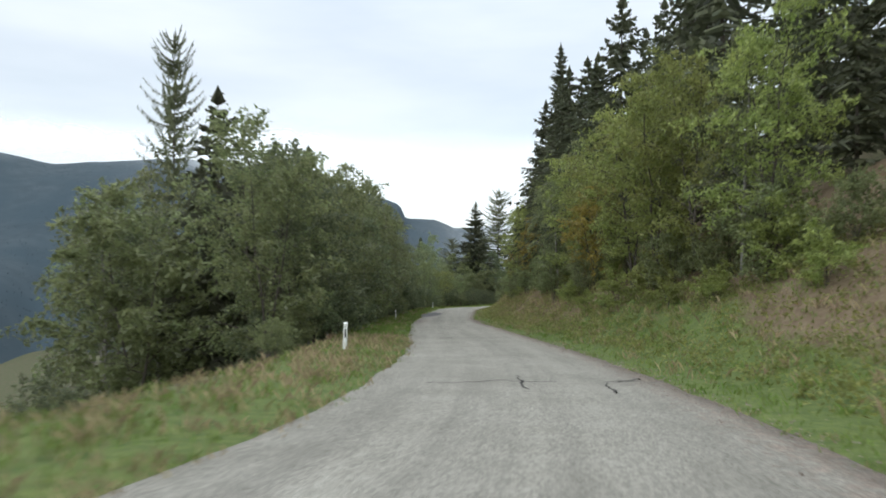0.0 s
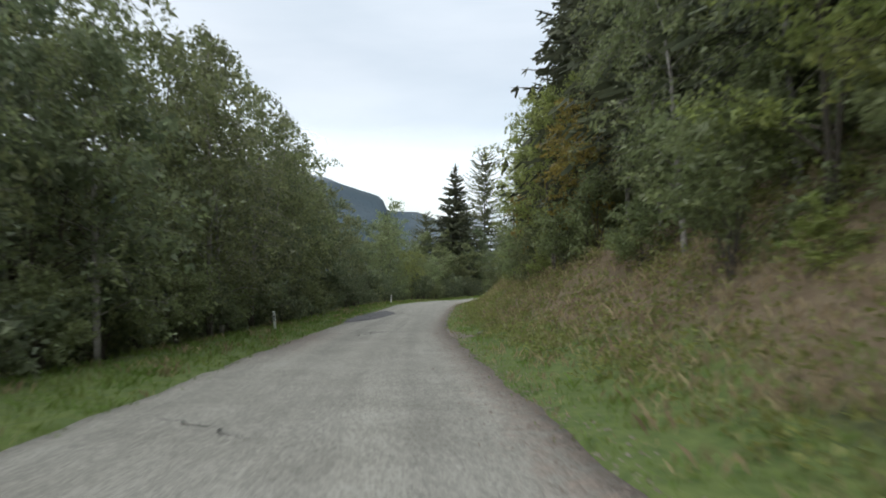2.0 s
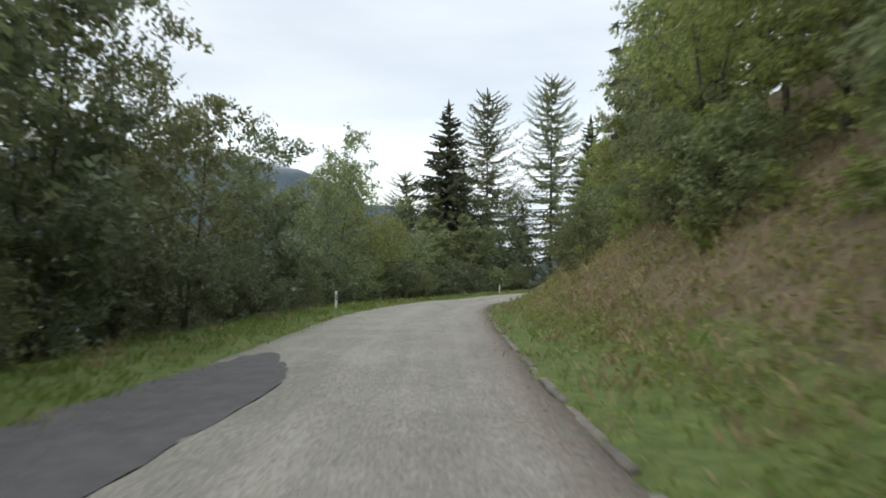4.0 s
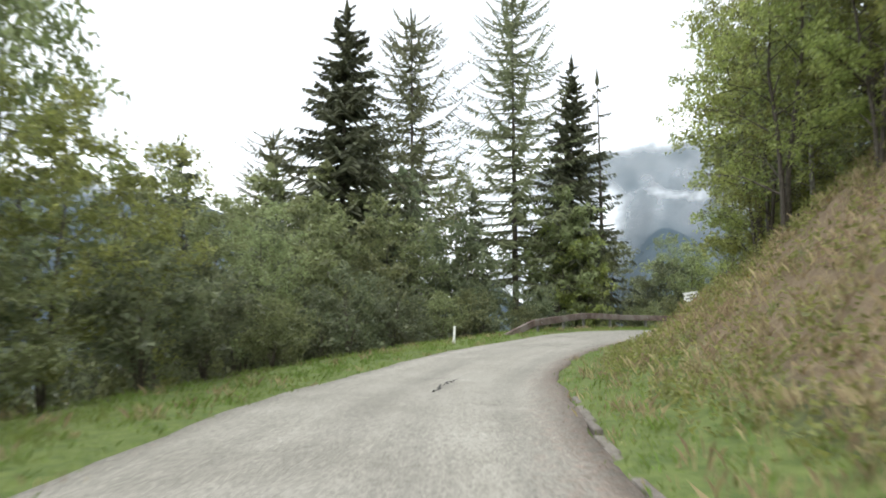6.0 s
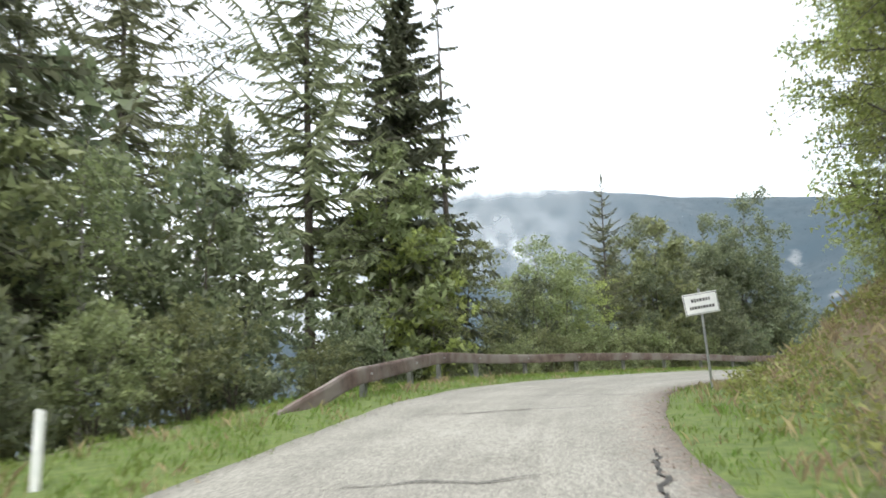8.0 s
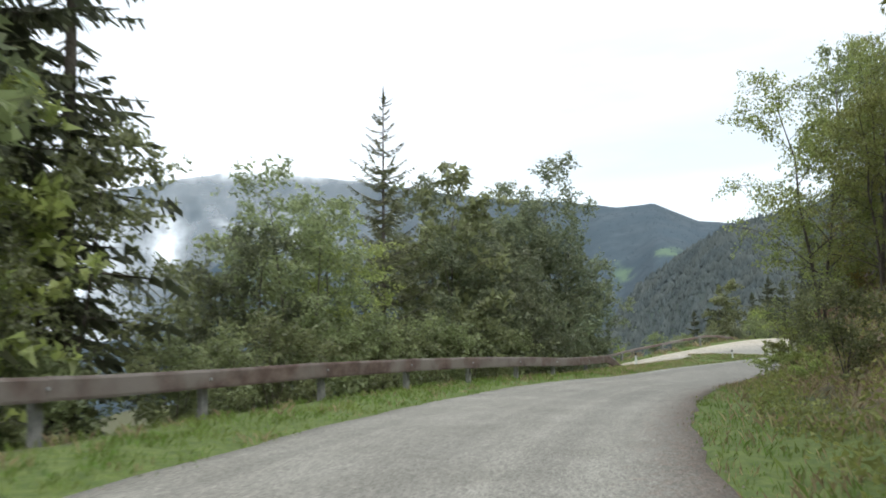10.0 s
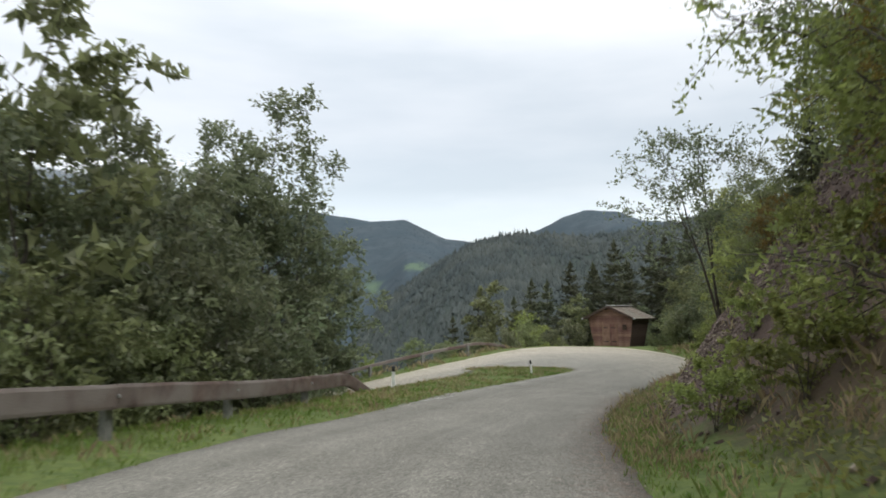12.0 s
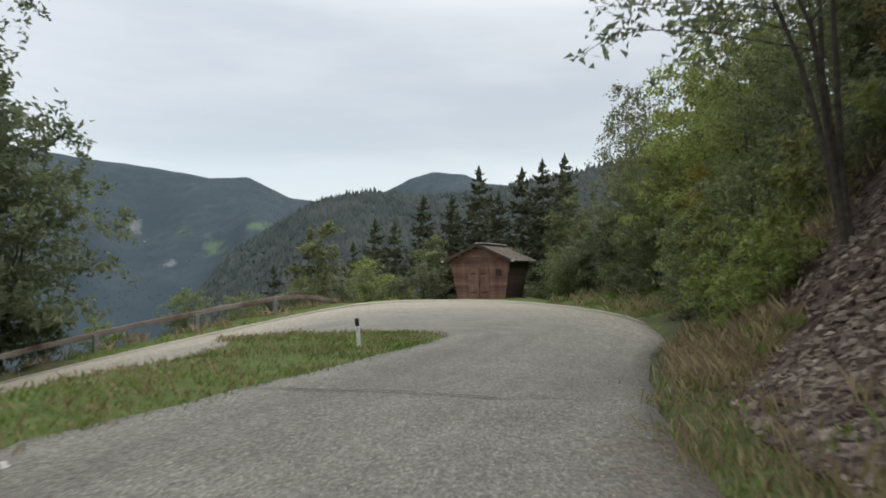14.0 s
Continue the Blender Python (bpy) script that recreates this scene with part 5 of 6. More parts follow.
def build_sign():
    x, y = SIGN_AT
    z = land_z(x, y)
    top = new("place_sign")
    top.matrix_world = pose(x, y, z, 0, -3.5, SIGN_TURN)
    bm = bmesh.new()
    bmesh.ops.create_cone(bm, cap_ends=True, segments=14, radius1=0.03, radius2=0.03, depth=SIGN_TOP + 0.9, matrix=Matrix.Translation((0, 0, (SIGN_TOP + 0.9) / 2 - 0.8)))
    part("pole", bm, STEEL, top, smooth=False)
    w, h = 0.8, 0.5
    plate = part("plate", box(w, 0.02, h, (0, -0.045, SIGN_TOP - h / 2), 0.008), SIGNFACE, top, "white enamel plate with two dark lines of writing")
    middle = Vector((0, -0.045, SIGN_TOP - h / 2))
    plate.matrix_basis = Matrix.Translation(middle) @ Matrix.Rotation(radians(-4), 4, "Y") @ Matrix.Translation(-middle)
    part("rim", frame_bars(w, h, SIGN_TOP - h / 2), INK, plate, "thin dark rim")
    for n, (zz, a, b) in enumerate(((0.085, -0.22, 0.22), (-0.085, -0.28, 0.28))):
        at = a
        rnd = random.Random(n)
        while at < b:
            wd = rnd.uniform(0.03, 0.06)
            hh = rnd.choice([0.07, 0.07, 0.1])
            part("letter_bar", box(wd, 0.006, hh, (at + wd / 2, -0.058, SIGN_TOP - h / 2 + zz), 0.0), INK, plate)
            at += wd + 0.02
    for zz in (SIGN_TOP - 0.12, SIGN_TOP - 0.38):
        part("clamp", box(0.09, 0.05, 0.04, (0, -0.02, zz), 0.005), STEEL, top)
    tagged(top, "white rectangular roadside name sign on a steel pole", "road sign")


def frame_bars(w, h, z):
    bm = box(w - 0.03, 0.005, 0.012, (0, -0.057, z + h / 2 - 0.025))
    box(w - 0.03, 0.005, 0.012, (0, -0.057, z - h / 2 + 0.025), bm=bm)
    box(0.012, 0.005, h - 0.06, (-w / 2 + 0.02, -0.057, z), bm=bm)
    box(0.012, 0.005, h - 0.06, (w / 2 - 0.02, -0.057, z), bm=bm)
    return bm


SIGN_AT, SIGN_TURN, SIGN_TOP = (23.6, 131.9), -32, 2.25


def build_shed():
    """A board hut whose walls lean outwards towards the eaves, with a gabled roof."""
    top = new("wooden_hut")
    W0, W1, D0, D1, H = 2.65, 3.45, 2.6, 3.0, 2.28     # widths and depths at foot and eaves, wall height
    top.matrix_world = pose(88.4, 150.7, land_z(88.4, 150.7) + 0.1, 0, 0, -104)
    # front faces -y
    boards = 13
    for k in range(boards):
        z0, z1 = 0.12 + k * (H - 0.12) / boards, 0.12 + (k + 1) * (H - 0.12) / boards - 0.012
        for face in range(4):
            f0 = (z0 / H)
            w, d = W0 + (W1 - W0) * f0, D0 + (D1 - D0) * f0
            ln = w if face % 2 == 0 else d
            outw = (d if face % 2 == 0 else w) / 2
            slope = math.atan2(((D1 - D0) if face % 2 == 0 else (W1 - W0)) / 2, H)
            m = Matrix.Rotation(face * math.pi / 2, 4, "Z") @ Matrix.Translation((0, -outw, (z0 + z1) / 2)) @ Matrix.Rotation(slope, 4, "X")
            ob = part("board", box(ln + 0.02, 0.05, z1 - z0), SHEDDARK if face in (1, 3) else SHEDWOOD, top)
            ob.matrix_basis = m
    # gables
    for sg in (-1, 1):
        for k in range(5):
            z0 = H + k * 0.15
            w = (W1 + 0.1) * (1 - (k + 0.5) / 5.2)
            part("gable_board", box(w, 0.05, 0.138, (0, sg * (D1 / 2 + 0.005), z0 + 0.07)), SHEDWOOD, top)
    # corner battens, plinth and doors
    part("plinth", box(W0 + 0.05, D0 + 0.05, 0.3, (0, 0, 0.0), 0.02), POSTWOOD, top)
    slope = math.atan2((D1 - D0) / 2, H)
    tilt = Matrix.Rotation(slope, 4, "X")
    for sx in (-1, 1):
        leaf = part("door", box(0.5, 0.05, 1.65, (0, 0, 0), 0.008), SHEDWOOD, top, "weathered plank door leaf")
        leaf.matrix_basis = Matrix.Translation((sx * 0.26 - 0.05, -(D0 / 2 + 0.14), 1.06)) @ tilt
        for k in range(4):
            part("plank", box(0.112, 0.02, 1.6, (-0.183 + k * 0.122, -0.03, 0), 0.004), SHEDWOOD, leaf)
        for zz in (-0.5, 0.5):
            part("hinge_strap", box(0.36, 0.012, 0.05, (sx * 0.05, -0.046, zz)), BLACK, leaf)
        jamb = part("door_jamb", box(0.08, 0.06, 1.75, (0, 0, 0), 0.006), SHEDWOOD, top)
        jamb.matrix_basis = Matrix.Translation((sx * 0.56 - 0.05, -(D0 / 2 + 0.15), 1.1)) @ tilt
    part("door_handle", box(0.03, 0.05, 0.2, (0.0, -(D0 / 2 + 0.205), 1.0), 0.008), BLACK, top)
    shutter = part("shutter", box(0.3, 0.04, 0.36, (0, 0, 0), 0.006), SHEDDARK, top, "small dark closed shutter")
    shutter.matrix_basis = Matrix.Translation((1.08, -(D0 / 2 + 0.21), 1.62)) @ tilt
    for sx in (-1, 1):
        part("eave_end", box(0.16, 0.05, 0.1, (sx * (W1 / 2 + 0.27), -(D1 / 2 + 0.4), H - 0.06), 0.01), TRIM, top, "pale worn end of the eaves board")
    # roof: two slabs with an overhang, ridge along y
    rise, half = 0.78, W1 / 2 + 0.32
    ang = math.atan2(rise, W1 / 2)
    ln = half / math.cos(ang)
    for sg in (-1, 1):
        m = Matrix.Translation((sg * half / 2, 0, H + rise - half / 2 * math.tan(ang) + 0.07)) @ Matrix.Rotation(sg * ang, 4, "Y")
        slab = part("roof_slab", box(ln, D1 + 0.75, 0.06, (0, 0, 0), 0.008), ROOF, top)
        slab.matrix_basis = m
        for k in range(9):
            part("roof_batten", box(ln - 0.06, 0.05, 0.025, (0, -(D1 + 0.6) / 2 + k * (D1 + 0.6) / 8, 0.043), 0.006), ROOF, slab)
        for e in (-1, 1):
            part("verge_board", box(ln, 0.03, 0.14, (0, e * (D1 / 2 + 0.39), -0.04), 0.004), SHEDDARK, slab)
    part("ridge_cap", box(0.42, D1 + 0.78, 0.05, (0.1, 0, H + rise + 0.115), 0.015), TRIM, top, "pale metal ridge cap")
    tagged(top, "small reddish-brown board hut with leaning walls and gabled roof", "hut")


def build_kerb():
    """Low pale edging stones along the inner side of the road."""
    top = new("kerb")
    tagged(top, "worn concrete edging stones along the road's inner edge", "kerb", kind="structure")
    shared = None
    s, rnd = 57.0, random.Random(3)
    while s < 112:
        i = int(np.argmin(abs(ALONG - s)))
        x, y = EDGE_R[i, :2] + to_right[i] * 0.12
        ang = math.atan2(tangent[i, 1], tangent[i, 0])
        if shared is None:
            shared = part("kerb_stone", box(0.97, 0.12, 0.3, (0, 0, 0), 0.025), KERBSTONE, top)
            ob = shared
        else:
            ob = new("kerb_stone", shared.data)
            ob.parent = top
        j = min(i + 1, UPPER - 1)
        grade = math.atan2(EDGE_R[j, 2] - EDGE_R[i, 2], max(1e-3, np.hypot(*(EDGE_R[j] - EDGE_R[i])[:2])))
        ob.matrix_basis = Matrix.Translation((x, y, EDGE_R[i, 2] - 0.132 + rnd.uniform(-0.015, 0.01))) @ Matrix.Rotation(ang + rnd.uniform(-0.02, 0.02), 4, "Z") @ Matrix.Rotation(-grade, 4, "Y")
        s += 1.0


def road_height(x, y):
    d = np.hypot(line[:, 0] - x, line[:, 1] - y)
    i = int(d.argmin())
    off = (x - line[i, 0]) * to_right[i, 0] + (y - line[i, 1]) * to_right[i, 1]
    t = (off + line[i, 3]) / (line[i, 3] + line[i, 4])
    t = min(max(t, 0), 1)
    return EDGE_L[i, 2] * (1 - t) + EDGE_R[i, 2] * t + 0.012 + 0.02 * math.sin(math.pi * t)


def build_cracks():
    rnd = random.Random(11)
    # start and end by metres along the road and metres right of its line, and width
    runs = [((12.2, -3.0), (13.4, 2.3), 0.05), ((11.5, -0.3), (13.8, -0.5), 0.06), ((11.3, 1.0), (12.9, 1.2), 0.05), ((13.0, 1.2), (13.8, 2.1), 0.05),
            ((28.2, -2.9), (28.6, 1.1), 0.03), ((27.6, -2.3), (29.4, -1.4), 0.035), ((39.8, -2.6), (38.3, -1.4), 0.04), ((56.6, -3.2), (56.9, 1.2), 0.07), ((54.8, -1.95), (56.7, -1.3), 0.055), ((56.8, -1.4), (57.4, -2.2), 0.05), ((58.2, -2.5), (58.5, 0.5), 0.03),
            ((99.6, -3.2), (100.2, 1.2), 0.06), ((98.2, -0.7), (100.0, -0.85), 0.06), ((98.2, -0.7), (98.7, -0.3), 0.05), ((97.6, 0.1), (98.8, 0.75), 0.035), ((98.3, -2.6), (98.5, -0.9), 0.03), ((112.2, -0.66), (113.8, -0.62), 0.085), ((113.8, -0.62), (115.3, -0.5), 0.08), ((115.1, -1.3), (115.5, 0.4), 0.055),
            ((116.5, -2.6), (116.3, -0.2), 0.035), ((118.2, -1.7), (118.4, 0.6), 0.03), ((126.6, 0.9), (129.6, 1.1), 0.07), ((127.5, -2.0), (127.9, 0.1), 0.04), ((133.0, -2.8), (134.5, 0.6), 0.06), ((136.5, -2.0), (136.8, 1.0), 0.05),
            ((158.5, -3.9), (160.2, 1.2), 0.03), ((157.3, -2.2), (158.8, 0.8), 0.03), ((178.5, -3.5), (177.5, 1.3), 0.04)]
    for (s0, o0), (s1, o1), width in runs:
        # cracks across the road have crumbled wide
        width *= 1.25 if abs(o1 - o0) > abs(s1 - s0) else 1.1
        V, Fc = [], []
        n = max(8, int(math.hypot(s1 - s0, o1 - o0) / 0.12))
        jog = 0.0
        pts = []
        for k in range(n + 1):
            f = k / n
            jog = 0.75 * jog + rnd.uniform(-0.09, 0.09)
            s, o = s0 + (s1 - s0) * f + jog * (abs(o1 - o0) > 0.5), o0 + (o1 - o0) * f + jog * 0.6 * (abs(s1 - s0) > 1.2)
            i = int(np.argmin(abs(ALONG - s)))
            x, y = line[i, :2] + tangent[i] * (s - ALONG[i]) + to_right[i] * o
            pts.append((x, y))
        for k, (x, y) in enumerate(pts):
            a, b = pts[max(k - 1, 0)], pts[min(k + 1, n)]
            d = np.array([b[0] - a[0], b[1] - a[1]])
            d /= np.linalg.norm(d) + 1e-9
            w = width * rnd.uniform(0.4, 1.0) * (0.3 + math.sin(math.pi * (k + 0.3) / (n + 0.6))) / 1.3
            z = road_height(x, y) + 0.012
            V += [(x - d[1] * w / 2, y + d[0] * w / 2, z), (x + d[1] * w / 2, y - d[0] * w / 2, z)]
            if k:
                Fc.append((2 * k - 2, 2 * k - 1, 2 * k + 1, 2 * k))
        ob = mesh_ob("road_crack", V, Fc, CRACK)
        tagged(ob, "jagged dark crack across the pale asphalt", "crack", "cracks in the road", kind="structure")


def blob_sheet(name, outline, mat, label, lift=0.032, heights=None, rings=5, seed=0):
    """A thin worn sheet with an uneven outline lying on the road or verge."""
    rnd = random.Random(seed)
    p = spline(outline + outline[:1], 0.35)[:-1]
    c = p.mean(0)
    V, Fc = [], []
    for r in range(rings + 1):
        f = r / rings
        for q in p:
            x, y = c + (q - c) * f * (1 + (0.02 * rnd.uniform(-1, 1) if r == rings else 0))
            V.append((x, y, heights(x, y) + lift * (1 - 0.7 * (r == rings))))
    n = len(p)
    for r in range(rings):
        for k in range(n):
            Fc.append((r * n + k, r * n + (k + 1) % n, (r + 1) * n + (k + 1) % n, (r + 1) * n + k))
    ob = mesh_ob(name, V, Fc, mat, smooth=True)
    tagged(ob, label, "patch", kind="structure")


def on_road(rows):
    out = []
    for s, o in rows:
        i = int(np.argmin(abs(ALONG - s)))
        out.append(tuple(line[i, :2] + to_right[i] * o))
    return out


def build_patches():
    blob_sheet("asphalt_patch", on_road([(65.0, -3.6), (66.2, -2.9), (69, -2.3), (72, -2.1), (75, -2.0), (77.0, -2.4), (78.5, -3.2), (74, -3.9), (68, -3.9)]), PATCH, "dark newer asphalt patch at the road's edge", heights=lambda x, y: max(road_height(x, y), land_z(x, y)), seed=1)
    V, Fc = [], []
    sel = [k for k in range(UPPER, len(EDGE_R)) if 66 < EDGE_R[k, 0] and EDGE_R[k, 1] > 143 and k < UPPER + int(0.62 * len(loop))]
    for n, k in enumerate(sel):
        inward = EDGE_L[k] - EDGE_R[k]
        inward = inward / np.linalg.norm(inward)
        wide = min(1.0, n / 14, (len(sel) - 1 - n) / 14)
        for f in (-0.5 * wide, 0.0, (0.8 + 0.3 * math.sin(n * 0.7)) * wide + 0.01, (1.7 + 0.5 * math.sin(n * 0.31)) * wide + 0.02):
            q = EDGE_R[k] + inward * f
            V.append((q[0], q[1], max(EDGE_R[k, 2] + 0.03, land_z(q[0], q[1]) + 0.02) if f < 0.5 else EDGE_R[k, 2] + 0.028 + 0.004 * (2 - f)))
        if n:
            for c in range(3):
                Fc.append((4 * n - 4 + c, 4 * n - 3 + c, 4 * n + 1 + c, 4 * n + c))
    ob = mesh_ob("gravel_apron", V, Fc, SAND, smooth=True)
    tagged(ob, "pale sandy gravel apron round the outside of the bend", "gravel", kind="structure")


SAND = material("pale_sandy_gravel", [(0.36, 0.325, 0.25), (0.5, 0.455, 0.36)], 5, 0.95, 8, 0.6, 50)


def build_scree():
    top = new("scree_slope")
    tagged(top, "loose angular brown stones on a bare slope", "scree", kind="structure")
    rnd = random.Random(5)
    shapes = []
    for k in range(6):
        bm = bmesh.new()
        bmesh.ops.create_icosphere(bm, subdivisions=1, radius=0.5)
        for v in bm.verts:
            v.co = Vector((v.co.x * rnd.uniform(0.7, 1.3), v.co.y * rnd.uniform(0.7, 1.2), v.co.z * rnd.uniform(0.2, 0.5)))
        shapes.append(part("stone", bm, STONE, top))
    used = set()
    for k in range(280):
        x = rnd.gauss(57.0, 3.4)
        i = int(np.argmin(abs(EDGE_R[:UPPER + 15, 0] - x)))
        d = 0.9 + 5.5 * rnd.random()
        y = EDGE_R[i, 1] - d
        z, nz = land_z(x, y), 0
        data = rnd.choice(shapes)
        ob = data if data.name not in used else new("stone", data.data)
        used.add(data.name)
        ob.parent = top
        k2 = 0.06 + 0.2 * rnd.random() ** 2.2
        ob.matrix_basis = Matrix.Translation((x, y, z + 0.02)) @ Euler((rnd.uniform(0.3, 0.9), rnd.uniform(-0.4, 0.4), rnd.uniform(0, 6))).to_matrix().to_4x4() @ Matrix.Diagonal((k2, k2, k2, 1))


def build_culvert():
    """A small concrete drain mouth beside the road, open towards the water that comes down the gutter, with washed-in mud before it."""
    x, y = DRAIN
    z = land_z(x, y) - 0.08
    top = new("drain_inlet")
    top.matrix_world = pose(x, y, z, 0, 0, -8)
    part("lintel", box(0.86, 0.34, 0.09, (0, 0.1, 0.24), 0.025, Matrix.Rotation(0.05, 4, "Y")), KERBSTONE, top, "worn concrete slab over the opening")
    for sx in (-1, 1):
        part("cheek", box(0.12, 0.42, 0.5, (sx * 0.36, 0.1, -0.03), 0.02), KERBSTONE, top)
    # black back and bottom paint in the shade of the opening
    part("back", box(0.6, 0.06, 0.5, (0, 0.28, -0.03)), BLACK, top, "black panel for the shade inside the drain")
    part("bottom", box(0.6, 0.5, 0.08, (0, 0.05, 0.0), 0.01), BLACK, top, "black slab for the shade at the drain bottom")
    tagged(top, "small concrete drain inlet with a dark mouth in the verge", "drain")
    blob_sheet("mud_apron", [(2.75, 53.4), (3.2, 53.3), (3.6, 54.3), (4.3, 55.3), (4.4, 55.8), (3.7, 55.9), (3.2, 56.5), (2.8, 56.9), (2.6, 55.4)], MUD, "brown washed-in mud and grit before the drain", 0.03, land_z, seed=4)


MUD = material("washed_in_mud", [(0.09, 0.074, 0.06), (0.16, 0.132, 0.108), (0.21, 0.178, 0.148)], 6, 0.95, 8, 0.6, 40)


RAIL_UPPER = [(13.6, 133.2, -0.3), (16.2, 135.4, -0.26), (19.6, 139.3, -0.08), (22.9, 143.2, 0.06), (26.5, 145.6, 0.06), (30.3, 147.1, 0), (34.4, 148.2, -0.03), (38.2, 149.2, -0.06), (41.5, 150.0, -0.07), (45.2, 150.9, -0.12), (49.3, 151.9, -0.2), (53.2, 152.6, -0.26), (56.2, 152.9, -0.2)]
RAIL_LOWER = [(82.6, 157.6, 0.1), (80.5, 158.4, 0.26), (76.0, 160.2, 0.26), (67.0, 164.2, 0.12), (53.5, 170.2, 0.05), (35.2, 178.3, 0), (20, 184.9, 0)]
build_rail("guard_rail", [tuple(p) for p in RAIL_UPPER], "weathered brown wooden guard rail on grey stub posts", 4.0, 0.6, 0.98)
RAILSIDE = 1
build_rail("guard_rail", [tuple(p) for p in RAIL_LOWER], "weathered brown wooden guard rail round the bend", 4.0, 0.34, 0.53)
build_posts()
build_sign()
build_shed()
build_cracks()
build_patches()
build_culvert()


def build_marking():
    """Worn white strokes painted near the road's edge."""
    top = new("road_marking")
    a, b = np.array([53.35, 149.8]), np.array([54.65, 149.55])
    d = (b - a) / np.linalg.norm(b - a)
    side = np.array([-d[1], d[0]])
    rnd = random.Random(9)
    for k in range(7):
        c = a + (b - a) * k / 6
        lean = d * rnd.uniform(-0.08, 0.08) + side * rnd.uniform(0.1, 0.17)
        V = []
        for u in (-1, -0.4, 0.3, 1):
            q = c + lean * u
            w = d * rnd.uniform(0.022, 0.04)
            V += [(*(q - w), road_height(*(q - w)) + 0.01), (*(q + w), road_height(*(q + w)) + 0.01)]
        mesh_ob("stroke", V, [(0, 1, 3, 2), (2, 3, 5, 4), (4, 5, 7, 6)], PAINT, top)
    tagged(top, "worn white paint strokes on grey asphalt", "road marking", kind="structure")


PAINT = material("worn_road_paint", [(0.3, 0.3, 0.27), (0.6, 0.6, 0.56)], 14, 0.8, 6)
build_marking()


# ---------------------------------------------------------------- grasses
def tufts(name, places, blades, height, mat, label, seed, width=0.0065):
    rnd = np.random.RandomState(seed)
    x, y, hk = (np.array(v) for v in zip(*places))
    z, _ = land(x, y)
    n = len(x) * blades
    bx = np.repeat(x, blades) + rnd.normal(size=n) * 0.13
    by = np.repeat(y, blades) + rnd.normal(size=n) * 0.13
    bz = np.repeat(z, blades) - 0.02
    h = np.repeat(hk, blades) * height * rnd.uniform(0.45, 1.2, n)
    a = rnd.uniform(0, 6.28, n)
    lean = h * rnd.uniform(0.15, 0.8, n)
    w = width * rnd.uniform(0.7, 1.5, n)
    dx, dy = np.cos(a), np.sin(a)
    V = np.stack([np.column_stack([bx - dy * w, by + dx * w, bz]), np.column_stack([bx + dy * w, by - dx * w, bz]),
                  np.column_stack([bx + dx * lean * 0.35 + dy * w * 0.8, by + dy * lean * 0.35 - dx * w * 0.8, bz + h * 0.6]),
                  np.column_stack([bx + dx * lean, by + dy * lean, bz + h * 0.95])], 1).reshape(-1, 3)
    i = np.arange(n)[:, None] * 4
    Fc = np.vstack([i + [0, 1, 2], i + [0, 2, 3]])
    ob = mesh_ob(name, V, Fc, mat)
    tagged(ob, label, "grass", kind="stuff")


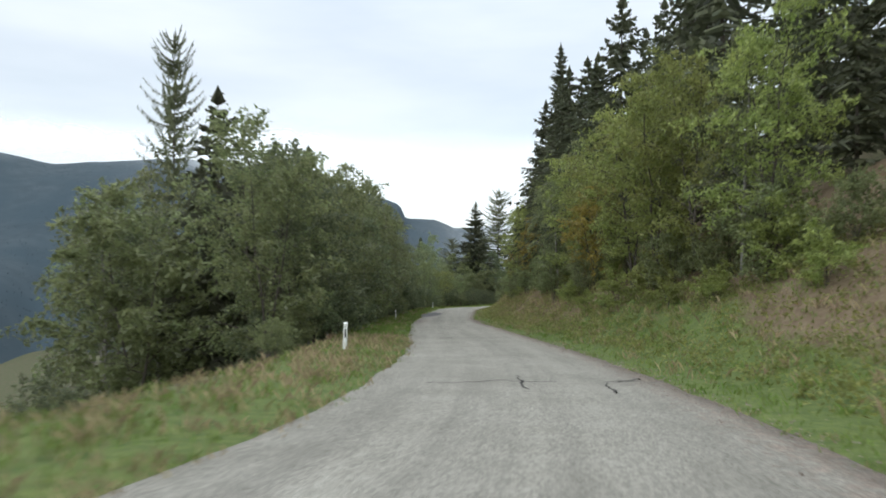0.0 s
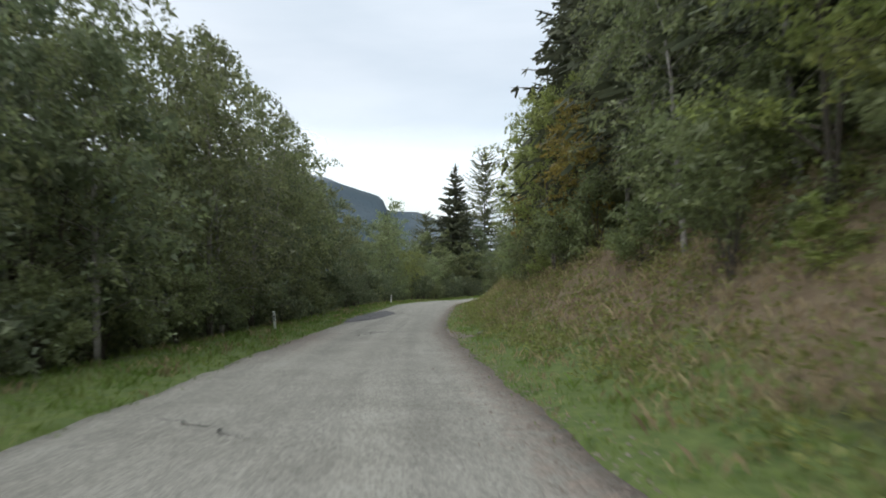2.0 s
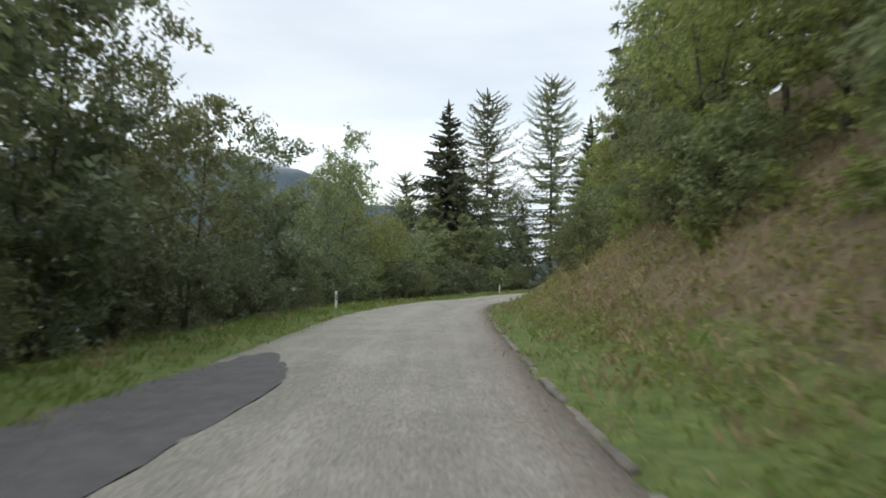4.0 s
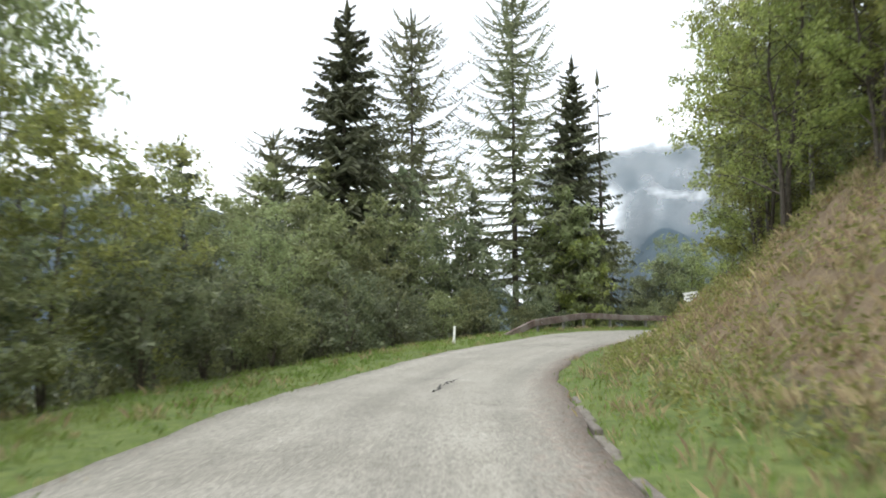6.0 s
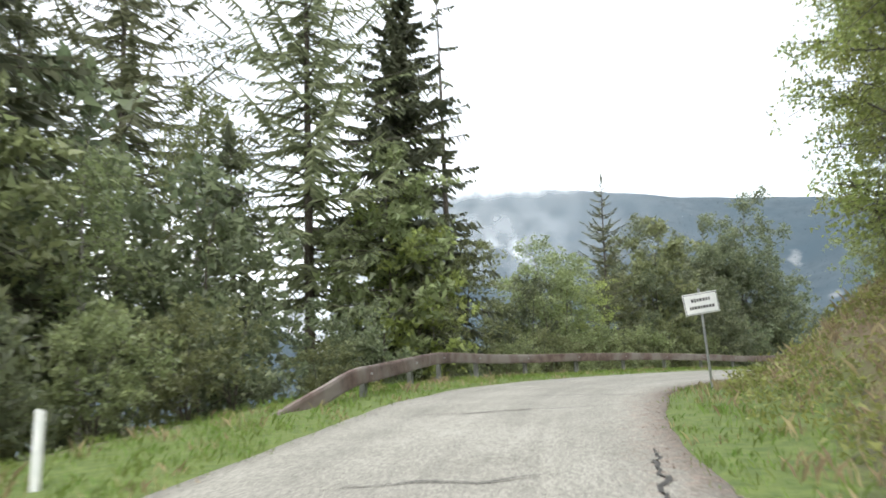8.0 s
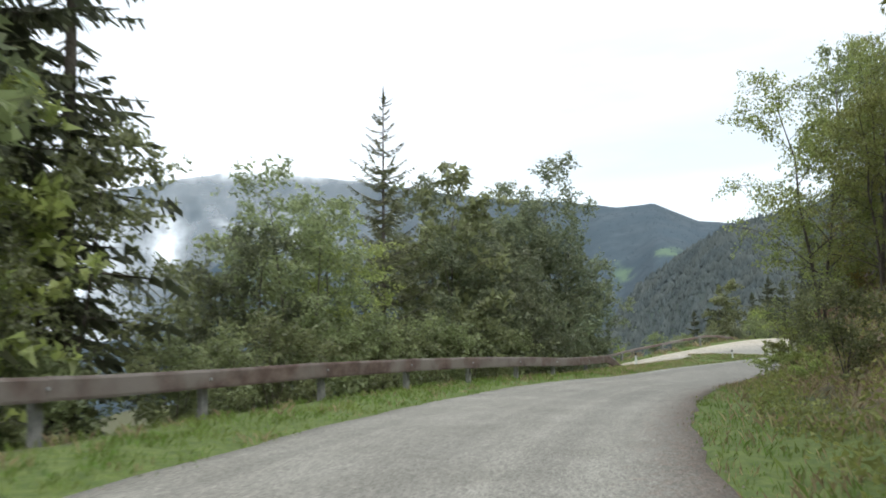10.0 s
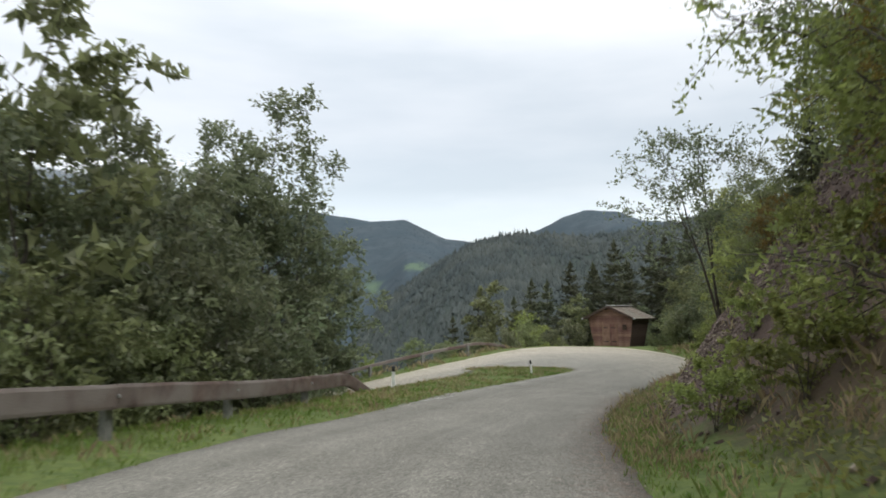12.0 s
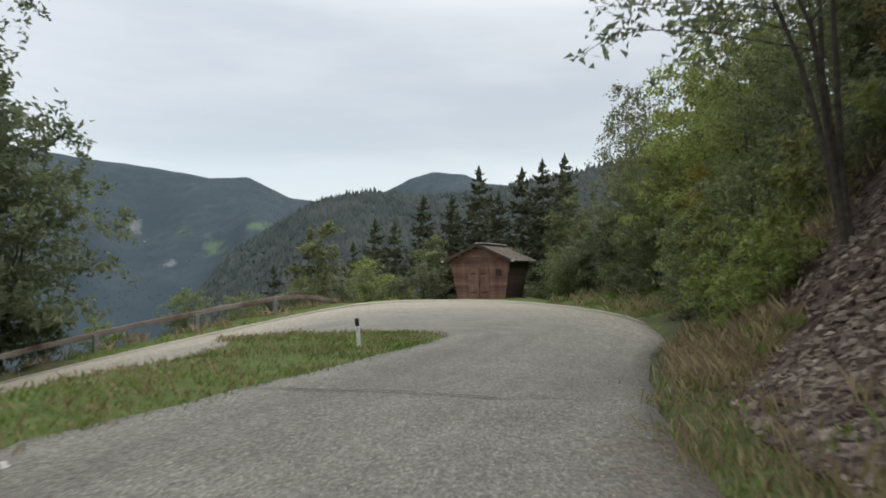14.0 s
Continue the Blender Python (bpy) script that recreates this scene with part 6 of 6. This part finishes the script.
def sow():
    rnd = random.Random(21)
    green, dry = [], []
    for i in range(0, UPPER):
        s = ALONG[i]
        if s < -8:
            continue
        for k in range(24):
            off = rnd.uniform(0.02, 3.2)
            x, y = EDGE_L[i, :2] - to_right[i] * off + tangent[i] * rnd.uniform(-0.35, 0.35)
            (dry if rnd.random() < (0.5 if s < 30 else 0.08) else green).append((x, y, rnd.uniform(0.5, 1.0) * (0.7 if off < 0.5 else 1.0)))
        for k in range(20):
            off = 0.05 + (4.5 if s < 168 else 1.3) * rnd.random() ** 1.4
            x, y = EDGE_R[i, :2] + to_right[i] * (off + 0.1) + tangent[i] * rnd.uniform(-0.35, 0.35)
            (dry if rnd.random() < (0.12 + 0.2 * off) * (0.5 if s < 36 else 1.0) else green).append((x, y, rnd.uniform(0.4, 1.0) * (0.6 if off < 0.5 else 1.0)))
        for k in range(46 if 20 < s < 118 else 22):
            off = rnd.uniform(1.8, 9.0)
            x, y = EDGE_R[i, :2] + to_right[i] * off + tangent[i] * rnd.uniform(-0.35, 0.35)
            if not (s > 168 and rnd.random() < 0.88):
                (green if rnd.random() < (0.6 if s < 36 else 0.34 if s < 78 else 0.0) else dry).append((x, y, rnd.uniform(0.5, 1.15)))
    for i in range(UPPER, len(EDGE_L), 1):
        if EDGE_L[i, 0] < 40:
            break
        for k in range(14):
            if i < UPPER + 12 or rnd.random() < 0.5:
                x, y = EDGE_L[i, :2] + np.array([-rnd.uniform(0, 4.5), rnd.uniform(-1.6, 2.2)])
                green.append((x, y, rnd.uniform(0.25, 0.6)))
    for k in range(2600):
        x, y = rnd.uniform(50, 66.5), rnd.uniform(148.6, 154)
        (dry if rnd.random() < 0.3 else green).append((x, y, rnd.uniform(0.25, 0.6)))
    for k in range(1500):
        x, y = rnd.uniform(70, 97), rnd.uniform(138, 147)
        (dry if rnd.random() < 0.4 else green).append((x, y, rnd.uniform(0.7, 1.6)))
    for k in range(900):
        x, y = rnd.uniform(58, 96), rnd.uniform(157.5, 165)
        (dry if rnd.random() < 0.5 else green).append((x, y, rnd.uniform(0.8, 1.8)))

    for k in range(1100):
        i = int(np.argmin(abs(EDGE_R[:UPPER + 15, 0] - min(rnd.uniform(58.6, 67), rnd.uniform(59.4, 67)))))
        x, y = EDGE_R[i, 0] + rnd.uniform(-0.3, 0.3), EDGE_R[i, 1] - 0.45 - (4.5 if EDGE_R[i, 0] > 60.8 else 1.3) * rnd.random() ** 1.2
        (dry if rnd.random() < 0.7 else green).append((x, y, rnd.uniform(0.5, 1.2)))
    for k in range(450):
        i = int(np.argmin(abs(EDGE_R[:UPPER + 15, 0] - rnd.uniform(44, 59))))
        x, y = EDGE_R[i, 0] + rnd.uniform(-0.3, 0.3), EDGE_R[i, 1] - 0.05 - 1.1 * rnd.random()
        (dry if rnd.random() < 0.5 else green).append((x, y, rnd.uniform(0.3, 0.75)))

    def off_road(rows):
        x, y = np.array([r[0] for r in rows]), np.array([r[1] for r in rows])
        keep = ~inside(x, y)
        return [r for r, k in zip(rows, keep) if k]

    for name, count, mat, label, seed in (("bank_weeds", 11500, LEAF[2], "small leafy green weeds scattered over the bank", 41), ("bank_bracken", 800, LEAF[3], "browning bracken and dead stalks on the bank", 42)):
        rng = np.random.RandomState(seed)
        P = []
        for k in range(count):
            i = rng.randint(0, UPPER)
            if ALONG[i] < 0 or (ALONG[i] > 164 and rng.rand() < 0.85):
                continue
            off = (1.2 if seed == 41 else 3.4) + 7.0 * rng.rand()
            x, y = EDGE_R[i, :2] + to_right[i] * off
            P.append((x, y))
        P = np.array(P)
        z, _ = land(P[:, 0], P[:, 1])
        c = np.repeat(np.column_stack([P, z]), 16, 0)
        c = c + rng.normal(size=c.shape) * (0.16, 0.16, 0.0) + np.column_stack([np.zeros((len(c), 2)), rng.rand(len(c)) ** 1.5 * 0.38])
        lv, lf = leaf_tris(c, 0.05 if seed == 41 else 0.032, rng)
        tagged(mesh_ob(name, lv, lf, mat), label, "weeds", kind="stuff")
    tufts("verge_grass", off_road(green), 11, 0.19, GRASS, "lush green grass on the verges", 31)
    tufts("dry_grass", off_road(dry), 11, 0.28, DRY, "dry yellow-brown grass on the bank", 32)


sow()
build_kerb()
build_scree()


def build_rubble():
    """Small flat chips over the scree, too many to count."""
    rng = np.random.RandomState(77)
    n = 20000
    fan = rng.rand(n) < 0.3
    x = np.where(fan, rng.normal(55.6, 1.5, n), rng.normal(56.4, 4.0, n))
    i = np.array([np.argmin(abs(EDGE_R[:UPPER + 15, 0] - v)) for v in x])
    y = EDGE_R[i, 1] - np.where(fan, 0.75 + 1.9 * rng.rand(n) ** 1.2, 0.7 + 0.35 * rng.rand(n) + 5.5 * rng.rand(n) ** 1.15)
    z, _ = land(x, y)
    keep = ~inside(x, y)
    c = np.column_stack([x, y, z + 0.03])[keep]
    n, fan = len(c), fan[keep]
    # the largest chips have rolled to the foot and lie flat in a fan
    size = np.where(fan, 0.02 + 0.085 * rng.rand(n) ** 2.2, 0.012 + 0.085 * rng.rand(n) ** 3.6)
    w = np.where(fan[:, None], (0.0, 0.45, 0.9), (0.0, 0.7, 0.72)) + rng.normal(size=(n, 3)) * 0.22
    w /= np.linalg.norm(w, axis=1)[:, None]
    a = np.cross(w, rng.normal(size=(n, 3)))
    a /= np.linalg.norm(a, axis=1)[:, None]
    b = np.cross(w, a)

    def corner(u, v, h):
        return c + (a * u[:, None] + b * v[:, None] + w * h) * size[:, None]

    def some(lo, hi):
        return rng.uniform(lo, hi, n)

    # four-sided chips with a flat raised top
    low = [corner(some(0.8, 1.2), some(-0.3, 0.3), -0.3), corner(some(-0.3, 0.3), some(0.6, 1.0), -0.3), corner(some(-1.2, -0.8), some(-0.3, 0.3), -0.3), corner(some(-0.3, 0.3), some(-1.0, -0.6), -0.3)]
    high = [c + (q - c) * 0.8 + w * (0.5 * size)[:, None] for q in low]
    V = np.stack(low + high, 1).reshape(-1, 3)
    base = np.arange(n)[:, None] * 8
    Fc = np.vstack([base + f for f in ([0, 1, 5, 4], [1, 2, 6, 5], [2, 3, 7, 6], [3, 0, 4, 7], [4, 5, 6, 7])])
    tagged(mesh_ob("rubble", V, Fc, CHIPS), "small angular brown stone chips on the bare slope", "rubble", kind="stuff")


CHIPS = material("brown_stone_chips", [(0.07, 0.05, 0.04), (0.122, 0.092, 0.075), (0.26, 0.21, 0.178)], 3, 0.9, 5, 0.3, 20, island=0.5)
build_rubble()


def build_grit():
    """Loose grit and crumbled edge along the inner side of the road, too fine to count."""
    rng = np.random.RandomState(78)
    n = 9000
    s = np.where(rng.rand(n) < 0.75, rng.uniform(2, 58, n), rng.uniform(58, 175, n))
    i = np.searchsorted(ALONG, s).clip(0, UPPER - 1)
    off = np.where(s < 58, rng.normal(-0.1, 0.28, n), rng.normal(-0.12, 0.12, n))
    xy = EDGE_R[i, :2] + to_right[i] * off[:, None] + tangent[i] * rng.uniform(-0.35, 0.35, (n, 1))
    z, _ = land(xy[:, 0], xy[:, 1])
    z = np.where(off < 0.05, EDGE_R[i, 2] + 0.016, z + 0.012)
    size = 0.006 + 0.022 * rng.rand(n) ** 3
    c = np.column_stack([xy, z])
    turn = rng.uniform(0, 6.28, n)
    V = []
    for k in range(4):
        r = size * rng.uniform(0.7, 1.3, n)
        V.append(c + np.column_stack([np.cos(turn + k * 1.571) * r, np.sin(turn + k * 1.571) * r, -0.004 * np.ones(n)]))
    V.append(c + np.column_stack([size * rng.uniform(-0.3, 0.3, n), size * rng.uniform(-0.3, 0.3, n), size * rng.uniform(0.5, 0.9, n)]))
    base = np.arange(n)[:, None] * 5
    Fc = np.vstack([base + f for f in ([0, 1, 4], [1, 2, 4], [2, 3, 4], [3, 0, 4])])
    tagged(mesh_ob("edge_grit", np.stack(V, 1).reshape(-1, 3), Fc, GRIT), "loose grey-brown grit along the crumbled road edge", "grit", kind="stuff")


build_grit()
